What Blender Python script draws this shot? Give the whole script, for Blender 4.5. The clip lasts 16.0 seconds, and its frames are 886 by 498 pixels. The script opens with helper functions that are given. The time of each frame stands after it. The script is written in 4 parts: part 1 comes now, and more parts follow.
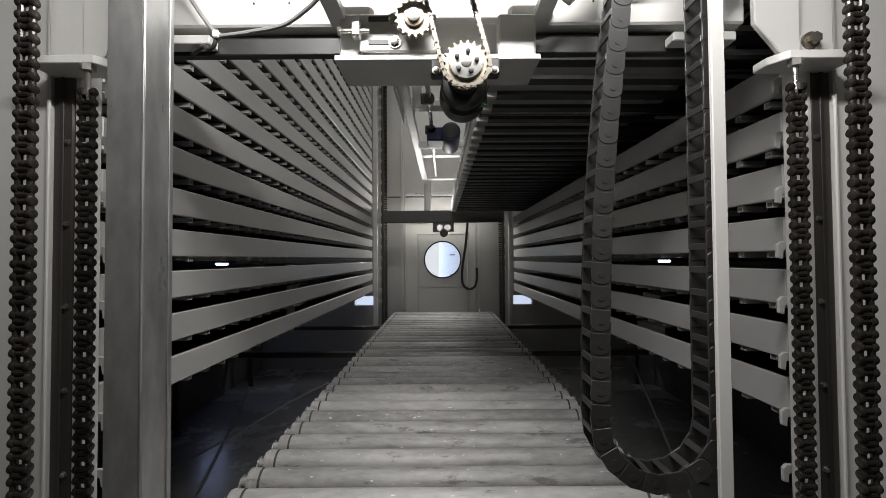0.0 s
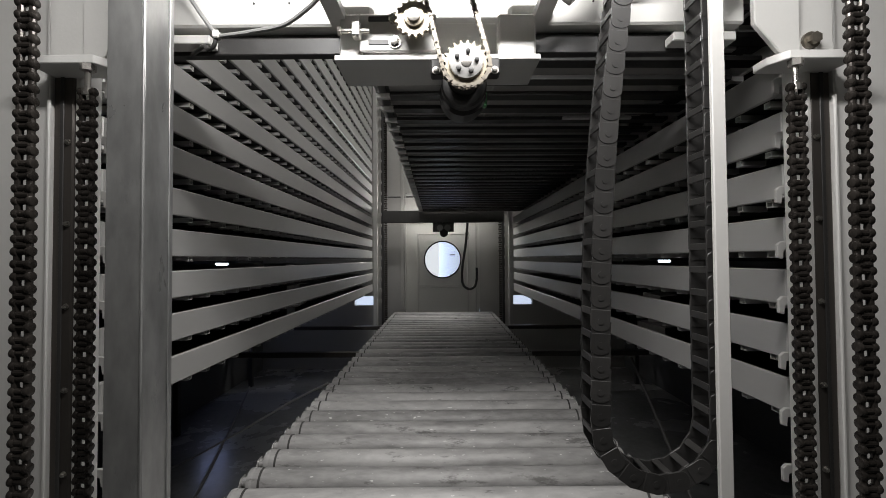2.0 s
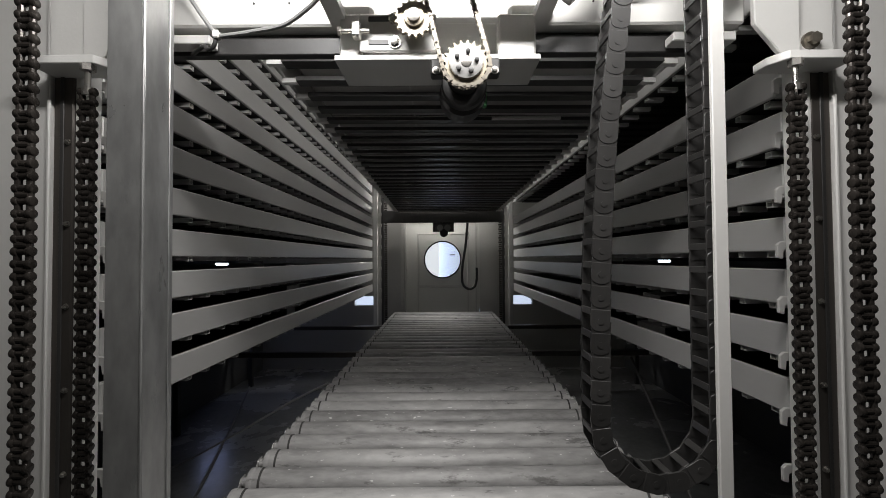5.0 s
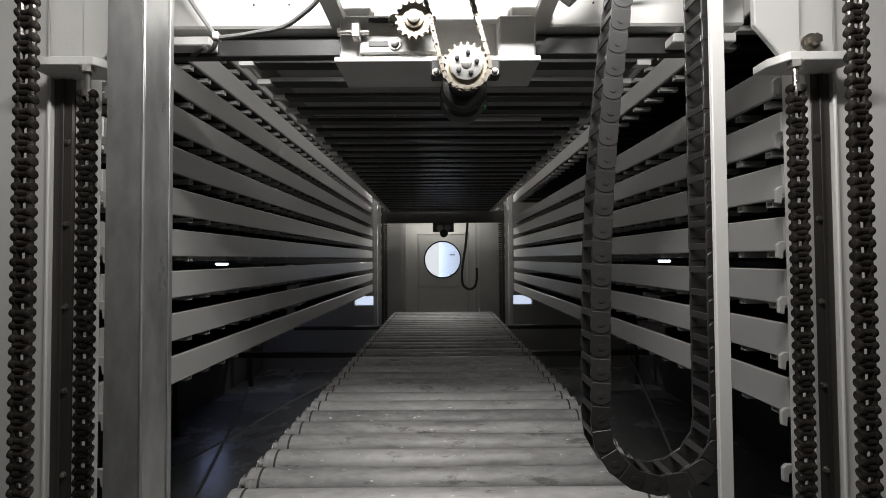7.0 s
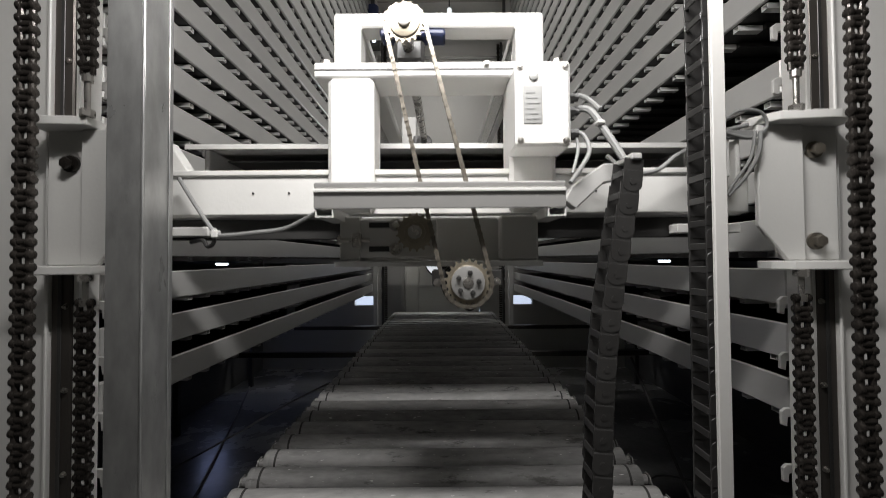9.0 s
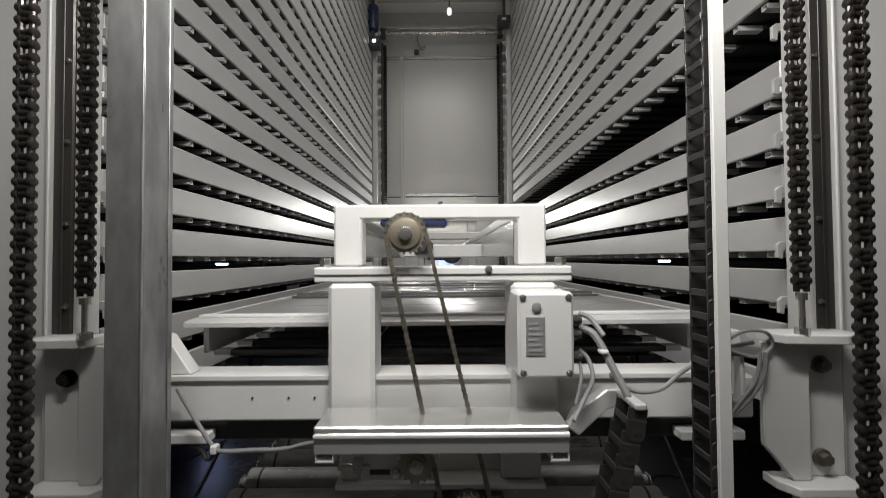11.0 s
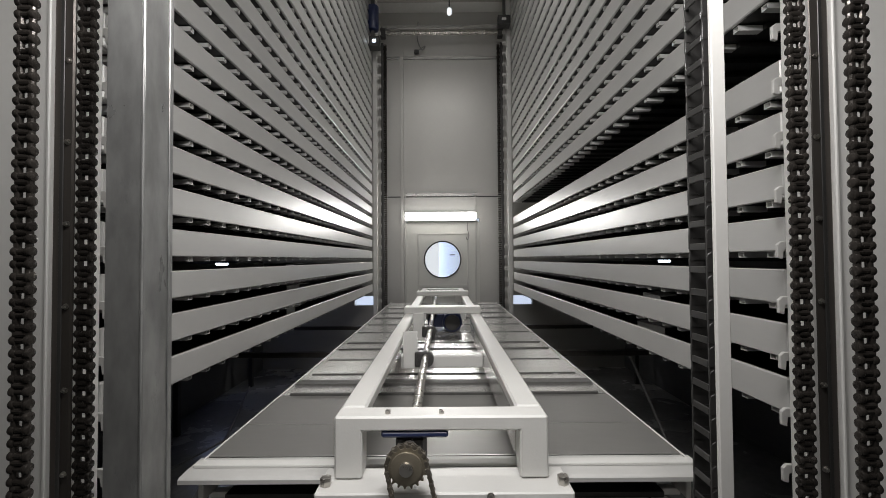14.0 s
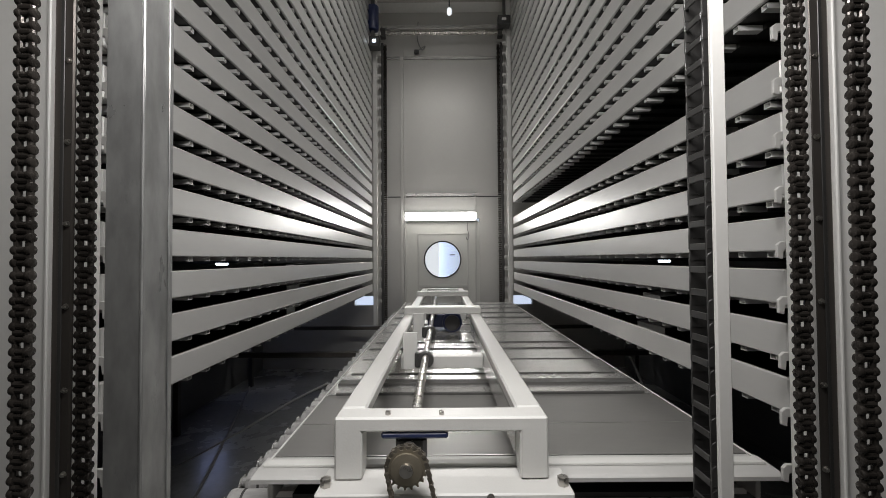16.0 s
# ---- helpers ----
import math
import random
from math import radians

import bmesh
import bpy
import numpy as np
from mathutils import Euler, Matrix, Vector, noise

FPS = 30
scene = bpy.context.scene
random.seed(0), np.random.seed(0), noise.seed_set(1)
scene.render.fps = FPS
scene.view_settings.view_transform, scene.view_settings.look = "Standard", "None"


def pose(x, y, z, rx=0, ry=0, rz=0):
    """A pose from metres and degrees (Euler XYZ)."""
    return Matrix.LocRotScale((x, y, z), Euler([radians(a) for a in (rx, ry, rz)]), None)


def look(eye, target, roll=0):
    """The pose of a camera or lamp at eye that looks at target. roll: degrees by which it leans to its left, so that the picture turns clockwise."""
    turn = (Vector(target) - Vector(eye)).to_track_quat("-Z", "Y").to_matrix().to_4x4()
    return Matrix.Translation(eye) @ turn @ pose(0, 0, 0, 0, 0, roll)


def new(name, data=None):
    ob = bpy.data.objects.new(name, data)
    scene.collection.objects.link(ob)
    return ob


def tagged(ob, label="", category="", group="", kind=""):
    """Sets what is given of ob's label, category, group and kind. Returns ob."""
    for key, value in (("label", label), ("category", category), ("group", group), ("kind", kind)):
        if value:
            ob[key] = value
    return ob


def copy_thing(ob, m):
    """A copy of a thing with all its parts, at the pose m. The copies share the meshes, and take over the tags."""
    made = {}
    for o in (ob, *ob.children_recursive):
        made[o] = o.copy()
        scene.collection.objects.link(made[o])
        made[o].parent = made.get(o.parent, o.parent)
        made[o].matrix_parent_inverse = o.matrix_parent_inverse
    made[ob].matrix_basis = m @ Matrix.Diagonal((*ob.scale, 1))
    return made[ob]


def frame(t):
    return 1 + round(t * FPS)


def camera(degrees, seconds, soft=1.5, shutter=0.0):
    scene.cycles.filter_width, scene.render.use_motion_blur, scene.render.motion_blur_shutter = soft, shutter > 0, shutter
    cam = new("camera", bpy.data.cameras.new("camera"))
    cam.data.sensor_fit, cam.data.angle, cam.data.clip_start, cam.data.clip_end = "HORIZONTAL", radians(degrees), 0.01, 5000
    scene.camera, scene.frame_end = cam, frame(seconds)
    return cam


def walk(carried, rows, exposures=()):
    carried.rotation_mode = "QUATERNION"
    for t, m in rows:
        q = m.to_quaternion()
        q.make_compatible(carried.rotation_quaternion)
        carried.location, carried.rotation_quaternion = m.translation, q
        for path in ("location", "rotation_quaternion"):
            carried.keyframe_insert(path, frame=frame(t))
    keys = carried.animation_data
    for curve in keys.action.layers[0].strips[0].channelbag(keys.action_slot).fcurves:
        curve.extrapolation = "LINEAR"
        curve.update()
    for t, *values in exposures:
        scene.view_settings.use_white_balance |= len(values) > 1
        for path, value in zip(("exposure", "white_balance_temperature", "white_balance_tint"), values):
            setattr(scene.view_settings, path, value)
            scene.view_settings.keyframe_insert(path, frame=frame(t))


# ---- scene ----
# One fixed camera, wide lens, tilted up a little and leaning slightly.
cam = camera(93.3, 16.0, soft=0.75, shutter=0.5)
CAM_Z = 1.3
CAM_POSE = pose(0, 0, CAM_Z, 91.316, 0, 0) @ pose(0, 0, 0, 0, 0, -0.4)
walk(cam, [(0.0, CAM_POSE), (16.0, CAM_POSE)], exposures=[(0.0, 0.05), (16.0, 0.05)])

# ---- light ----
world = bpy.data.worlds.new("world")
scene.world = world
world.use_nodes = True
world.node_tree.nodes["Background"].inputs[0].default_value = (0.75, 0.85, 1.0, 1)
world.node_tree.nodes["Background"].inputs[1].default_value = 0.02


def area_lamp(name, m, sx, sy, power, color):
    lamp = bpy.data.lights.new(name, "AREA")
    lamp.shape, lamp.size, lamp.size_y, lamp.energy, lamp.color = "RECTANGLE", sx, sy, power, color
    ob = new(name, lamp)
    ob.matrix_world = m
    return ob


# Service lamp under the head of the front frame.
area_lamp("service_light", look((0.0, 0.33, 2.03), (0.0, 0.9, 1.35)), 0.80, 0.06, 16.8, (1.0, 0.98, 0.965))
# Unseen fill from behind the camera, added to light the front faces.
area_lamp("front_fill", look((0.0, -1.5, 3.6), (0.0, 0.4, 1.0)), 1.2, 0.3, 4.5, (1.0, 0.985, 0.96))
# Tube on the end wall over the window.
area_lamp("tube_light", look((-0.025, 4.868, 1.80), (-0.025, 0.0, 1.7)), 0.83, 0.10, 10.5, (1.0, 0.99, 0.97))
# Unseen light below the shaft roof, added to brighten the upper racks.
area_lamp("roof_light", look((0.0, 2.2, 4.15), (0.0, 2.2, 0.0)), 0.9, 0.12, 25, (1.0, 0.985, 0.965))

# ---- materials ----


def material(name, color, rough=0.5, metal=0.0, grain=40.0, amount=0.12, stain=3.0, stains=0.12, bump=0.05, stretch=(1, 1, 1),
             emit=0.0, rough_var=0.1, per_object=0.0, dirt=None, dirt_at=0.62, flecks=0.0):
    mat = bpy.data.materials.new(name)
    mat.use_nodes = True
    nt = mat.node_tree
    nodes, links = nt.nodes, nt.links
    b = nodes["Principled BSDF"]
    b.inputs["Metallic"].default_value = metal
    co = nodes.new("ShaderNodeTexCoord")
    mp = nodes.new("ShaderNodeMapping")
    mp.inputs["Scale"].default_value = stretch
    links.new(co.outputs["Object"], mp.inputs["Vector"])
    oi = nodes.new("ShaderNodeObjectInfo")
    off = nodes.new("ShaderNodeVectorMath")
    off.operation = "ADD"
    links.new(mp.outputs[0], off.inputs[0])
    sc = nodes.new("ShaderNodeMath")
    sc.operation = "MULTIPLY"
    sc.inputs[1].default_value = 37.0
    links.new(oi.outputs["Random"], sc.inputs[0])
    links.new(sc.outputs[0], off.inputs[1])
    n1 = nodes.new("ShaderNodeTexNoise")
    n1.inputs["Scale"].default_value = grain
    n1.inputs["Detail"].default_value = 5
    n2 = nodes.new("ShaderNodeTexNoise")
    n2.inputs["Scale"].default_value = stain
    n2.inputs["Detail"].default_value = 6
    n2.inputs["Roughness"].default_value = 0.65
    for n in (n1, n2):
        links.new(off.outputs[0], n.inputs["Vector"])

    def math_node(op, a, v):
        m = nodes.new("ShaderNodeMath")
        m.operation = op
        links.new(a, m.inputs[0])
        if isinstance(v, (int, float)):
            m.inputs[1].default_value = v
        else:
            links.new(v, m.inputs[1])
        return m.outputs[0]

    a = math_node("MULTIPLY", math_node("SUBTRACT", n1.outputs[0], 0.5), 2 * amount)
    c = math_node("MULTIPLY", math_node("SUBTRACT", n2.outputs[0], 0.5), 2 * stains)
    e = math_node("MULTIPLY", math_node("SUBTRACT", oi.outputs["Random"], 0.5), 2 * per_object)
    total = math_node("ADD", math_node("ADD", math_node("ADD", a, c), e), 1.0)
    hsv = nodes.new("ShaderNodeHueSaturation")
    hsv.inputs["Color"].default_value = (*color, 1)
    links.new(total, hsv.inputs["Value"])
    out = hsv.outputs[0]
    if dirt:
        n3 = nodes.new("ShaderNodeTexNoise")
        n3.inputs["Scale"].default_value = stain * 2.3
        n3.inputs["Detail"].default_value = 9
        n3.inputs["Roughness"].default_value = 0.75
        links.new(off.outputs[0], n3.inputs["Vector"])
        mr = nodes.new("ShaderNodeMapRange")
        mr.inputs[1].default_value, mr.inputs[2].default_value = dirt_at, dirt_at + 0.08
        links.new(n3.outputs[0], mr.inputs[0])
        mix = nodes.new("ShaderNodeMix")
        mix.data_type = "RGBA"
        links.new(mr.outputs[0], mix.inputs[0])
        links.new(out, mix.inputs[6])
        mix.inputs[7].default_value = (*dirt, 1)
        out = mix.outputs[2]
    if flecks:
        n4 = nodes.new("ShaderNodeTexNoise")
        n4.inputs["Scale"].default_value = 130
        n4.inputs["Detail"].default_value = 3
        links.new(off.outputs[0], n4.inputs["Vector"])
        mr2 = nodes.new("ShaderNodeMapRange")
        mr2.inputs[1].default_value, mr2.inputs[2].default_value = 0.69, 0.715
        links.new(n4.outputs[0], mr2.inputs[0])
        mix2 = nodes.new("ShaderNodeMix")
        mix2.data_type = "RGBA"
        links.new(mr2.outputs[0], mix2.inputs[0])
        links.new(out, mix2.inputs[6])
        mix2.inputs[7].default_value = (flecks, flecks, flecks * 0.97, 1)
        out = mix2.outputs[2]
    links.new(out, b.inputs["Base Color"])
    r = math_node("ADD", math_node("MULTIPLY", math_node("SUBTRACT", n2.outputs[0], 0.5), 2 * rough_var), rough)
    links.new(r, b.inputs["Roughness"])
    if bump:
        bp = nodes.new("ShaderNodeBump")
        bp.inputs["Strength"].default_value = bump
        bp.inputs["Distance"].default_value = 0.002
        links.new(n1.outputs[0], bp.inputs["Height"])
        links.new(bp.outputs[0], b.inputs["Normal"])
    if emit:
        b.inputs["Emission Color"].default_value = (*color, 1)
        b.inputs["Emission Strength"].default_value = emit
    return mat


M_WHITE = material("white_paint", (0.60, 0.592, 0.57), 0.38, grain=180, amount=0.02, stain=6, stains=0.07, bump=0.12, dirt=(0.42, 0.40, 0.36), dirt_at=0.70)
M_TRAY = material("grey_coated_steel", (0.51, 0.503, 0.488), 0.36, metal=0.2, grain=90, amount=0.03, stain=2.5, stains=0.09, bump=0.03, stretch=(1, 0.25, 1), per_object=0.06)
M_RIB = material("rib_steel", (0.70, 0.692, 0.675), 0.42, metal=0.15, grain=120, amount=0.05, stain=8, stains=0.12, per_object=0.1)
M_SHEET = material("zinc_sheet", (0.58, 0.572, 0.555), 0.26, metal=0.7, grain=60, amount=0.03, stain=4, stains=0.06, bump=0.006, stretch=(0.3, 0.6, 1), per_object=0.08, rough_var=0.05)
M_GALV = material("galvanised_steel", (0.326, 0.326, 0.32), 0.36, metal=0.7, grain=38, amount=0.34, stain=10, stains=0.55, bump=0.04, stretch=(1, 1, 0.4), rough_var=0.3, dirt=(0.272, 0.273, 0.27), dirt_at=0.58)
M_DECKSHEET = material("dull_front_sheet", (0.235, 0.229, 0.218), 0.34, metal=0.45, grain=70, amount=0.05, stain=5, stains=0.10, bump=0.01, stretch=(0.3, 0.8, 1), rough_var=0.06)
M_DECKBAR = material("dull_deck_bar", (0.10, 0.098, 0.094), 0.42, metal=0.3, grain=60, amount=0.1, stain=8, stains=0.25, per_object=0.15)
M_GUIDE = material("machined_guide_steel", (0.105, 0.094, 0.085), 0.33, metal=0.5, grain=60, amount=0.2, stain=6, stains=0.35, stretch=(1, 1, 0.15))
M_PANEL = material("front_panel_paint", (0.68, 0.668, 0.645), 0.45, grain=140, amount=0.02, stain=3, stains=0.08, bump=0.06, dirt=(0.48, 0.47, 0.44), dirt_at=0.72)
M_ROLLER = material("worn_roller_steel", (0.385, 0.378, 0.37), 0.58, metal=0.15, grain=70, amount=0.35, stain=11, stains=0.7, bump=0.15, stretch=(0.3, 1, 1), per_object=0.25, dirt=(0.16, 0.156, 0.15), dirt_at=0.57, flecks=0.75)
M_CHAIN = material("oiled_chain_steel", (0.040, 0.035, 0.031), 0.24, metal=0.55, grain=200, amount=0.25, stain=30, stains=0.35, bump=0.1, per_object=0.25, rough_var=0.15)
M_DRIVE = material("drive_chain_steel", (0.20, 0.18, 0.15), 0.36, metal=0.7, grain=200, amount=0.2, stain=40, stains=0.3, per_object=0.2)
M_SPROCKET = material("brassy_sprocket_steel", (0.30, 0.265, 0.205), 0.38, metal=0.7, grain=120, amount=0.12, stain=20, stains=0.25, dirt=(0.10, 0.08, 0.06), dirt_at=0.62)
M_DARKSTEEL = material("dark_steel", (0.060, 0.058, 0.056), 0.42, metal=0.2, grain=80, amount=0.15, stain=8, stains=0.25, stretch=(1, 1, 0.3))
M_BLACK = material("black_plastic_and_shade", (0.032, 0.031, 0.030), 0.42, grain=150, amount=0.15, stain=15, stains=0.25, per_object=0.15)
M_LINK = material("cable_chain_plastic", (0.028, 0.027, 0.026), 0.36, grain=120, amount=0.15, stain=18, stains=0.3, bump=0.06, per_object=0.18)
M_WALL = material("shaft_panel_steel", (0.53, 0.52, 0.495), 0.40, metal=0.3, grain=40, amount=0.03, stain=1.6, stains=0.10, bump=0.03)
M_DOORPANEL = material("door_panel_paint", (0.60, 0.595, 0.56), 0.42, grain=60, amount=0.03, stain=2.0, stains=0.08)
M_CEIL = material("roof_panel", (0.80, 0.79, 0.76), 0.55, grain=30, amount=0.05, stain=1.5, stains=0.15)
M_FLOOR = material("dark_sealed_concrete", (0.25, 0.252, 0.250), 0.25, grain=25, amount=0.2, stain=1.8, stains=0.45, bump=0.05, rough_var=0.22)
M_OUTER = material("shaded_outer_wall", (0.11, 0.11, 0.113), 0.6, grain=20, amount=0.1, stain=1.2, stains=0.2)
M_ROOM = material("unseen_room_wall", (0.5, 0.49, 0.46), 0.7, grain=20, amount=0.04, stain=0.8, stains=0.1)
M_COLUMN = material("column_grey_paint", (0.55, 0.54, 0.52), 0.45, grain=140, amount=0.03, stain=4, stains=0.12, bump=0.08, dirt=(0.36, 0.35, 0.33), dirt_at=0.66)
M_BLUE = material("blue_motor_paint", (0.014, 0.022, 0.07), 0.4, grain=60, amount=0.1, stain=10, stains=0.2)
M_CABLE = material("grey_cable", (0.21, 0.21, 0.205), 0.5, grain=60, amount=0.1)
M_BOLT = material("zinc_bolt", (0.45, 0.43, 0.40), 0.28, metal=0.9, grain=100, amount=0.1, stain=40, stains=0.2)
M_GREEN = material("green_plastic", (0.05, 0.25, 0.08), 0.4)
M_TUBE = material("lit_tube", (1.0, 0.98, 0.94), 0.4, emit=7.0, bump=0, amount=0, stains=0)
M_DAY = material("daylight_beyond", (0.66, 0.75, 0.92), 0.8, emit=0.8, bump=0, amount=0, stains=0.05, stain=0.6)
M_DAYWHITE = material("bright_wall_beyond", (0.92, 0.96, 1.0), 0.8, emit=0.95, bump=0, amount=0, stains=0.03, stain=0.6)
M_DAYBLUE = material("blue_daylight", (0.42, 0.50, 0.90), 0.8, emit=1.1, bump=0, amount=0, stains=0.2, stain=9)
M_LED = material("indicator_light", (0.75, 0.85, 1.0), 0.4, emit=4.0, bump=0, amount=0, stains=0)
M_PRINT = material("grey_print", (0.30, 0.30, 0.295), 0.5)
M_PLATE = material("rating_plate", (0.35, 0.35, 0.34), 0.4, metal=0.5)
M_GLASS = bpy.data.materials.new("window_glass")
M_GLASS.use_nodes = True
_g = M_GLASS.node_tree.nodes["Principled BSDF"]
_g.inputs["Transmission Weight"].default_value, _g.inputs["Roughness"].default_value, _g.inputs["IOR"].default_value = 1.0, 0.02, 1.45

# ---- builders ----


def mesh_of(bm, name, mat, smooth=False):
    me = bpy.data.meshes.new(name)
    bm.to_mesh(me)
    bm.free()
    me.materials.append(mat)
    if smooth:
        me.polygons.foreach_set("use_smooth", [True] * len(me.polygons))
        me.set_sharp_from_angle(angle=radians(29))
    return me


def part(name, bm, mat, parent, label="", smooth=True, m=None):
    ob = new(name, mesh_of(bm, name, mat, smooth))
    ob.parent = parent
    if m is not None:
        ob.matrix_basis = m
    if label:
        tagged(ob, label)
    return ob


def thing(name, label, category, group="", m=None, kind=""):
    ob = new(name)
    ob.empty_display_size = 0.05
    if m is not None:
        ob.matrix_basis = m
    return tagged(ob, label, category, group, kind)


def solid(name, bm, mat, label, category="", kind="", group="", m=None, smooth=True):
    ob = new(name, mesh_of(bm, name, mat, smooth))
    if m is not None:
        ob.matrix_basis = m
    return tagged(ob, label, category, group, kind)


def add(bm, other):
    tmp = bpy.data.meshes.new("tmp")
    other.to_mesh(tmp)
    other.free()
    bm.from_mesh(tmp)
    bpy.data.meshes.remove(tmp)
    return bm


def box(x0, x1, y0, y1, z0, z1, bev=0.0, bm=None, seg=1, m=None):
    b = bmesh.new()
    bmesh.ops.create_cube(b, size=1)
    for v in b.verts:
        v.co = Vector((x0 + (v.co.x + 0.5) * (x1 - x0), y0 + (v.co.y + 0.5) * (y1 - y0), z0 + (v.co.z + 0.5) * (z1 - z0)))
    if bev:
        bmesh.ops.bevel(b, geom=b.edges[:], offset=bev, segments=seg, affect="EDGES", profile=0.5)
    if m is not None:
        b.transform(m)
    return add(bm, b) if bm is not None else b


def cyl(p0, p1, r, seg=16, bm=None, r2=None, bev=0.0):
    p0, p1 = Vector(p0), Vector(p1)
    b = bmesh.new()
    d = p1 - p0
    bmesh.ops.create_cone(b, cap_ends=True, segments=seg, radius1=r, radius2=r if r2 is None else r2, depth=d.length)
    if bev:
        rim = [e for e in b.edges if abs(e.verts[0].co.z - e.verts[1].co.z) < 1e-6]
        bmesh.ops.bevel(b, geom=rim, offset=bev, segments=2, affect="EDGES", profile=0.5)
    b.transform(Matrix.Translation((p0 + p1) / 2) @ d.to_track_quat("Z", "Y").to_matrix().to_4x4())
    return add(bm, b) if bm is not None else b


def prism(points, y0, y1, bm=None, axis="y", bev=0.0):
    """An outline in x and z (or y and z, or x and y), drawn out along the axis."""
    b = bmesh.new()

    def place(u, v, w):
        return {"y": (u, w, v), "x": (w, u, v), "z": (u, v, w)}[axis]

    vs = [b.verts.new(place(u, v, y0)) for u, v in points]
    f = b.faces.new(vs)
    ex = bmesh.ops.extrude_face_region(b, geom=[f])
    shift = Vector(place(0, 0, y1 - y0))
    for v in ex["geom"]:
        if isinstance(v, bmesh.types.BMVert):
            v.co += shift
    bmesh.ops.recalc_face_normals(b, faces=b.faces[:])
    if bev:
        bmesh.ops.bevel(b, geom=b.edges[:], offset=bev, segments=1, affect="EDGES", profile=0.5)
    return add(bm, b) if bm is not None else b


def tube(path, r, seg=8, bm=None, closed=False):
    """A round cable along a smooth path."""
    pts = [Vector(p) for p in path]
    fine = []
    n = len(pts)
    for i in range(n - 1):
        a, b_, c, d = pts[max(i - 1, 0)], pts[i], pts[i + 1], pts[min(i + 2, n - 1)]
        for k in range(6):
            t = k / 6
            fine.append(0.5 * ((2 * b_) + (c - a) * t + (2 * a - 5 * b_ + 4 * c - d) * t * t + (3 * b_ - a - 3 * c + d) * t ** 3))
    fine.append(pts[-1])
    b = bmesh.new()
    rings = []
    side = None
    for i, p in enumerate(fine):
        d = (fine[min(i + 1, len(fine) - 1)] - fine[max(i - 1, 0)]).normalized()
        if side is None:
            side = d.orthogonal().normalized()
        side = (side - d * side.dot(d)).normalized()
        up = d.cross(side)
        rings.append([b.verts.new(p + r * (math.cos(2 * math.pi * k / seg) * side + math.sin(2 * math.pi * k / seg) * up)) for k in range(seg)])
    for i in range(len(rings) - 1):
        for k in range(seg):
            b.faces.new((rings[i][k], rings[i][(k + 1) % seg], rings[i + 1][(k + 1) % seg], rings[i + 1][k]))
    b.faces.new(list(reversed(rings[0])))
    b.faces.new(rings[-1])
    bmesh.ops.recalc_face_normals(b, faces=b.faces[:])
    return add(bm, b) if bm is not None else b


def bolt(x, y, z, r=0.008, bm=None, h=0.006):
    """Hexagon head on a washer, facing the loading side."""
    bm = cyl((x, y, z), (x, y - 0.0015, z), r * 1.45, 14, bm)
    return cyl((x, y - 0.0015, z), (x, y - h, z), r, 6, bm, bev=0.0006)


def sprocket(r, teeth, thick, hub_r, hub_t):
    """Toothed wheel with its axis along y, its face at y = 0."""
    pts = []
    for i in range(teeth):
        a = 2 * math.pi * i / teeth
        w = 2 * math.pi / teeth
        for da, rr in ((-0.46, 0.86), (-0.26, 0.87), (-0.10, 1.0), (0.10, 1.0), (0.26, 0.87)):
            pts.append((r * rr * math.cos(a + da * w), r * rr * math.sin(a + da * w)))
    bm = prism(pts, 0, thick)
    cyl((0, 0.002, 0), (0, -hub_t, 0), hub_r, 24, bm, bev=0.001)
    return bm


# ---- large structure ----
FAR = 5.0
ROOF = 4.28
solid("floor", box(-3.2, 3.2, -3.0, 8.0, -0.12, 0.0), M_FLOOR, "dark sealed concrete floor with dull reflections", kind="structure")
solid("ceiling", box(-2.3, 2.3, 0.55, FAR, ROOF, ROOF + 0.08), M_CEIL, "grey panel roof of the storage shaft", kind="structure")
# Side walls get a dark colour for the shade seen between the trays.
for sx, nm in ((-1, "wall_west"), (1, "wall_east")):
    solid(nm, box(min(sx * 2.15, sx * 2.25), max(sx * 2.15, sx * 2.25), 0.55, FAR, 0, ROOF), M_OUTER, "sheet steel outer wall behind the rack, darkened for the shade there", kind="structure")


def end_wall():
    """End wall with a round window and two low openings under the racks."""
    bm = bmesh.new()
    y0, y1 = FAR, FAR + 0.06
    box(-2.25, 2.25, y0, y1, 1.78, ROOF, bm=bm)
    box(-2.25, 2.25, y0, y1, 0, 0.64, bm=bm)
    for s in (-1, 1):
        box(min(s * 0.80, s * 2.25), max(s * 0.80, s * 2.25), y0, y1, 0.64, 0.748, bm=bm)
    for s in (-1, 1):
        box(min(s * 0.4375, s * 0.80), max(s * 0.4375, s * 0.80), y0, y1, 0.64, 1.78, bm=bm)
        box(min(s * 0.80, s * 2.25), max(s * 0.80, s * 2.25), y0, y1, 0.858, 1.78, bm=bm)
        box(min(s * 1.06, s * 2.25), max(s * 1.06, s * 2.25), y0, y1, 0.748, 0.858, bm=bm)
    wall = solid("wall_north", bm, M_WALL, "grey sheet steel end wall of the shaft", kind="structure", smooth=False)
    return wall


wall = end_wall()
WX, WZ, WR = -0.006, 1.288, 0.216


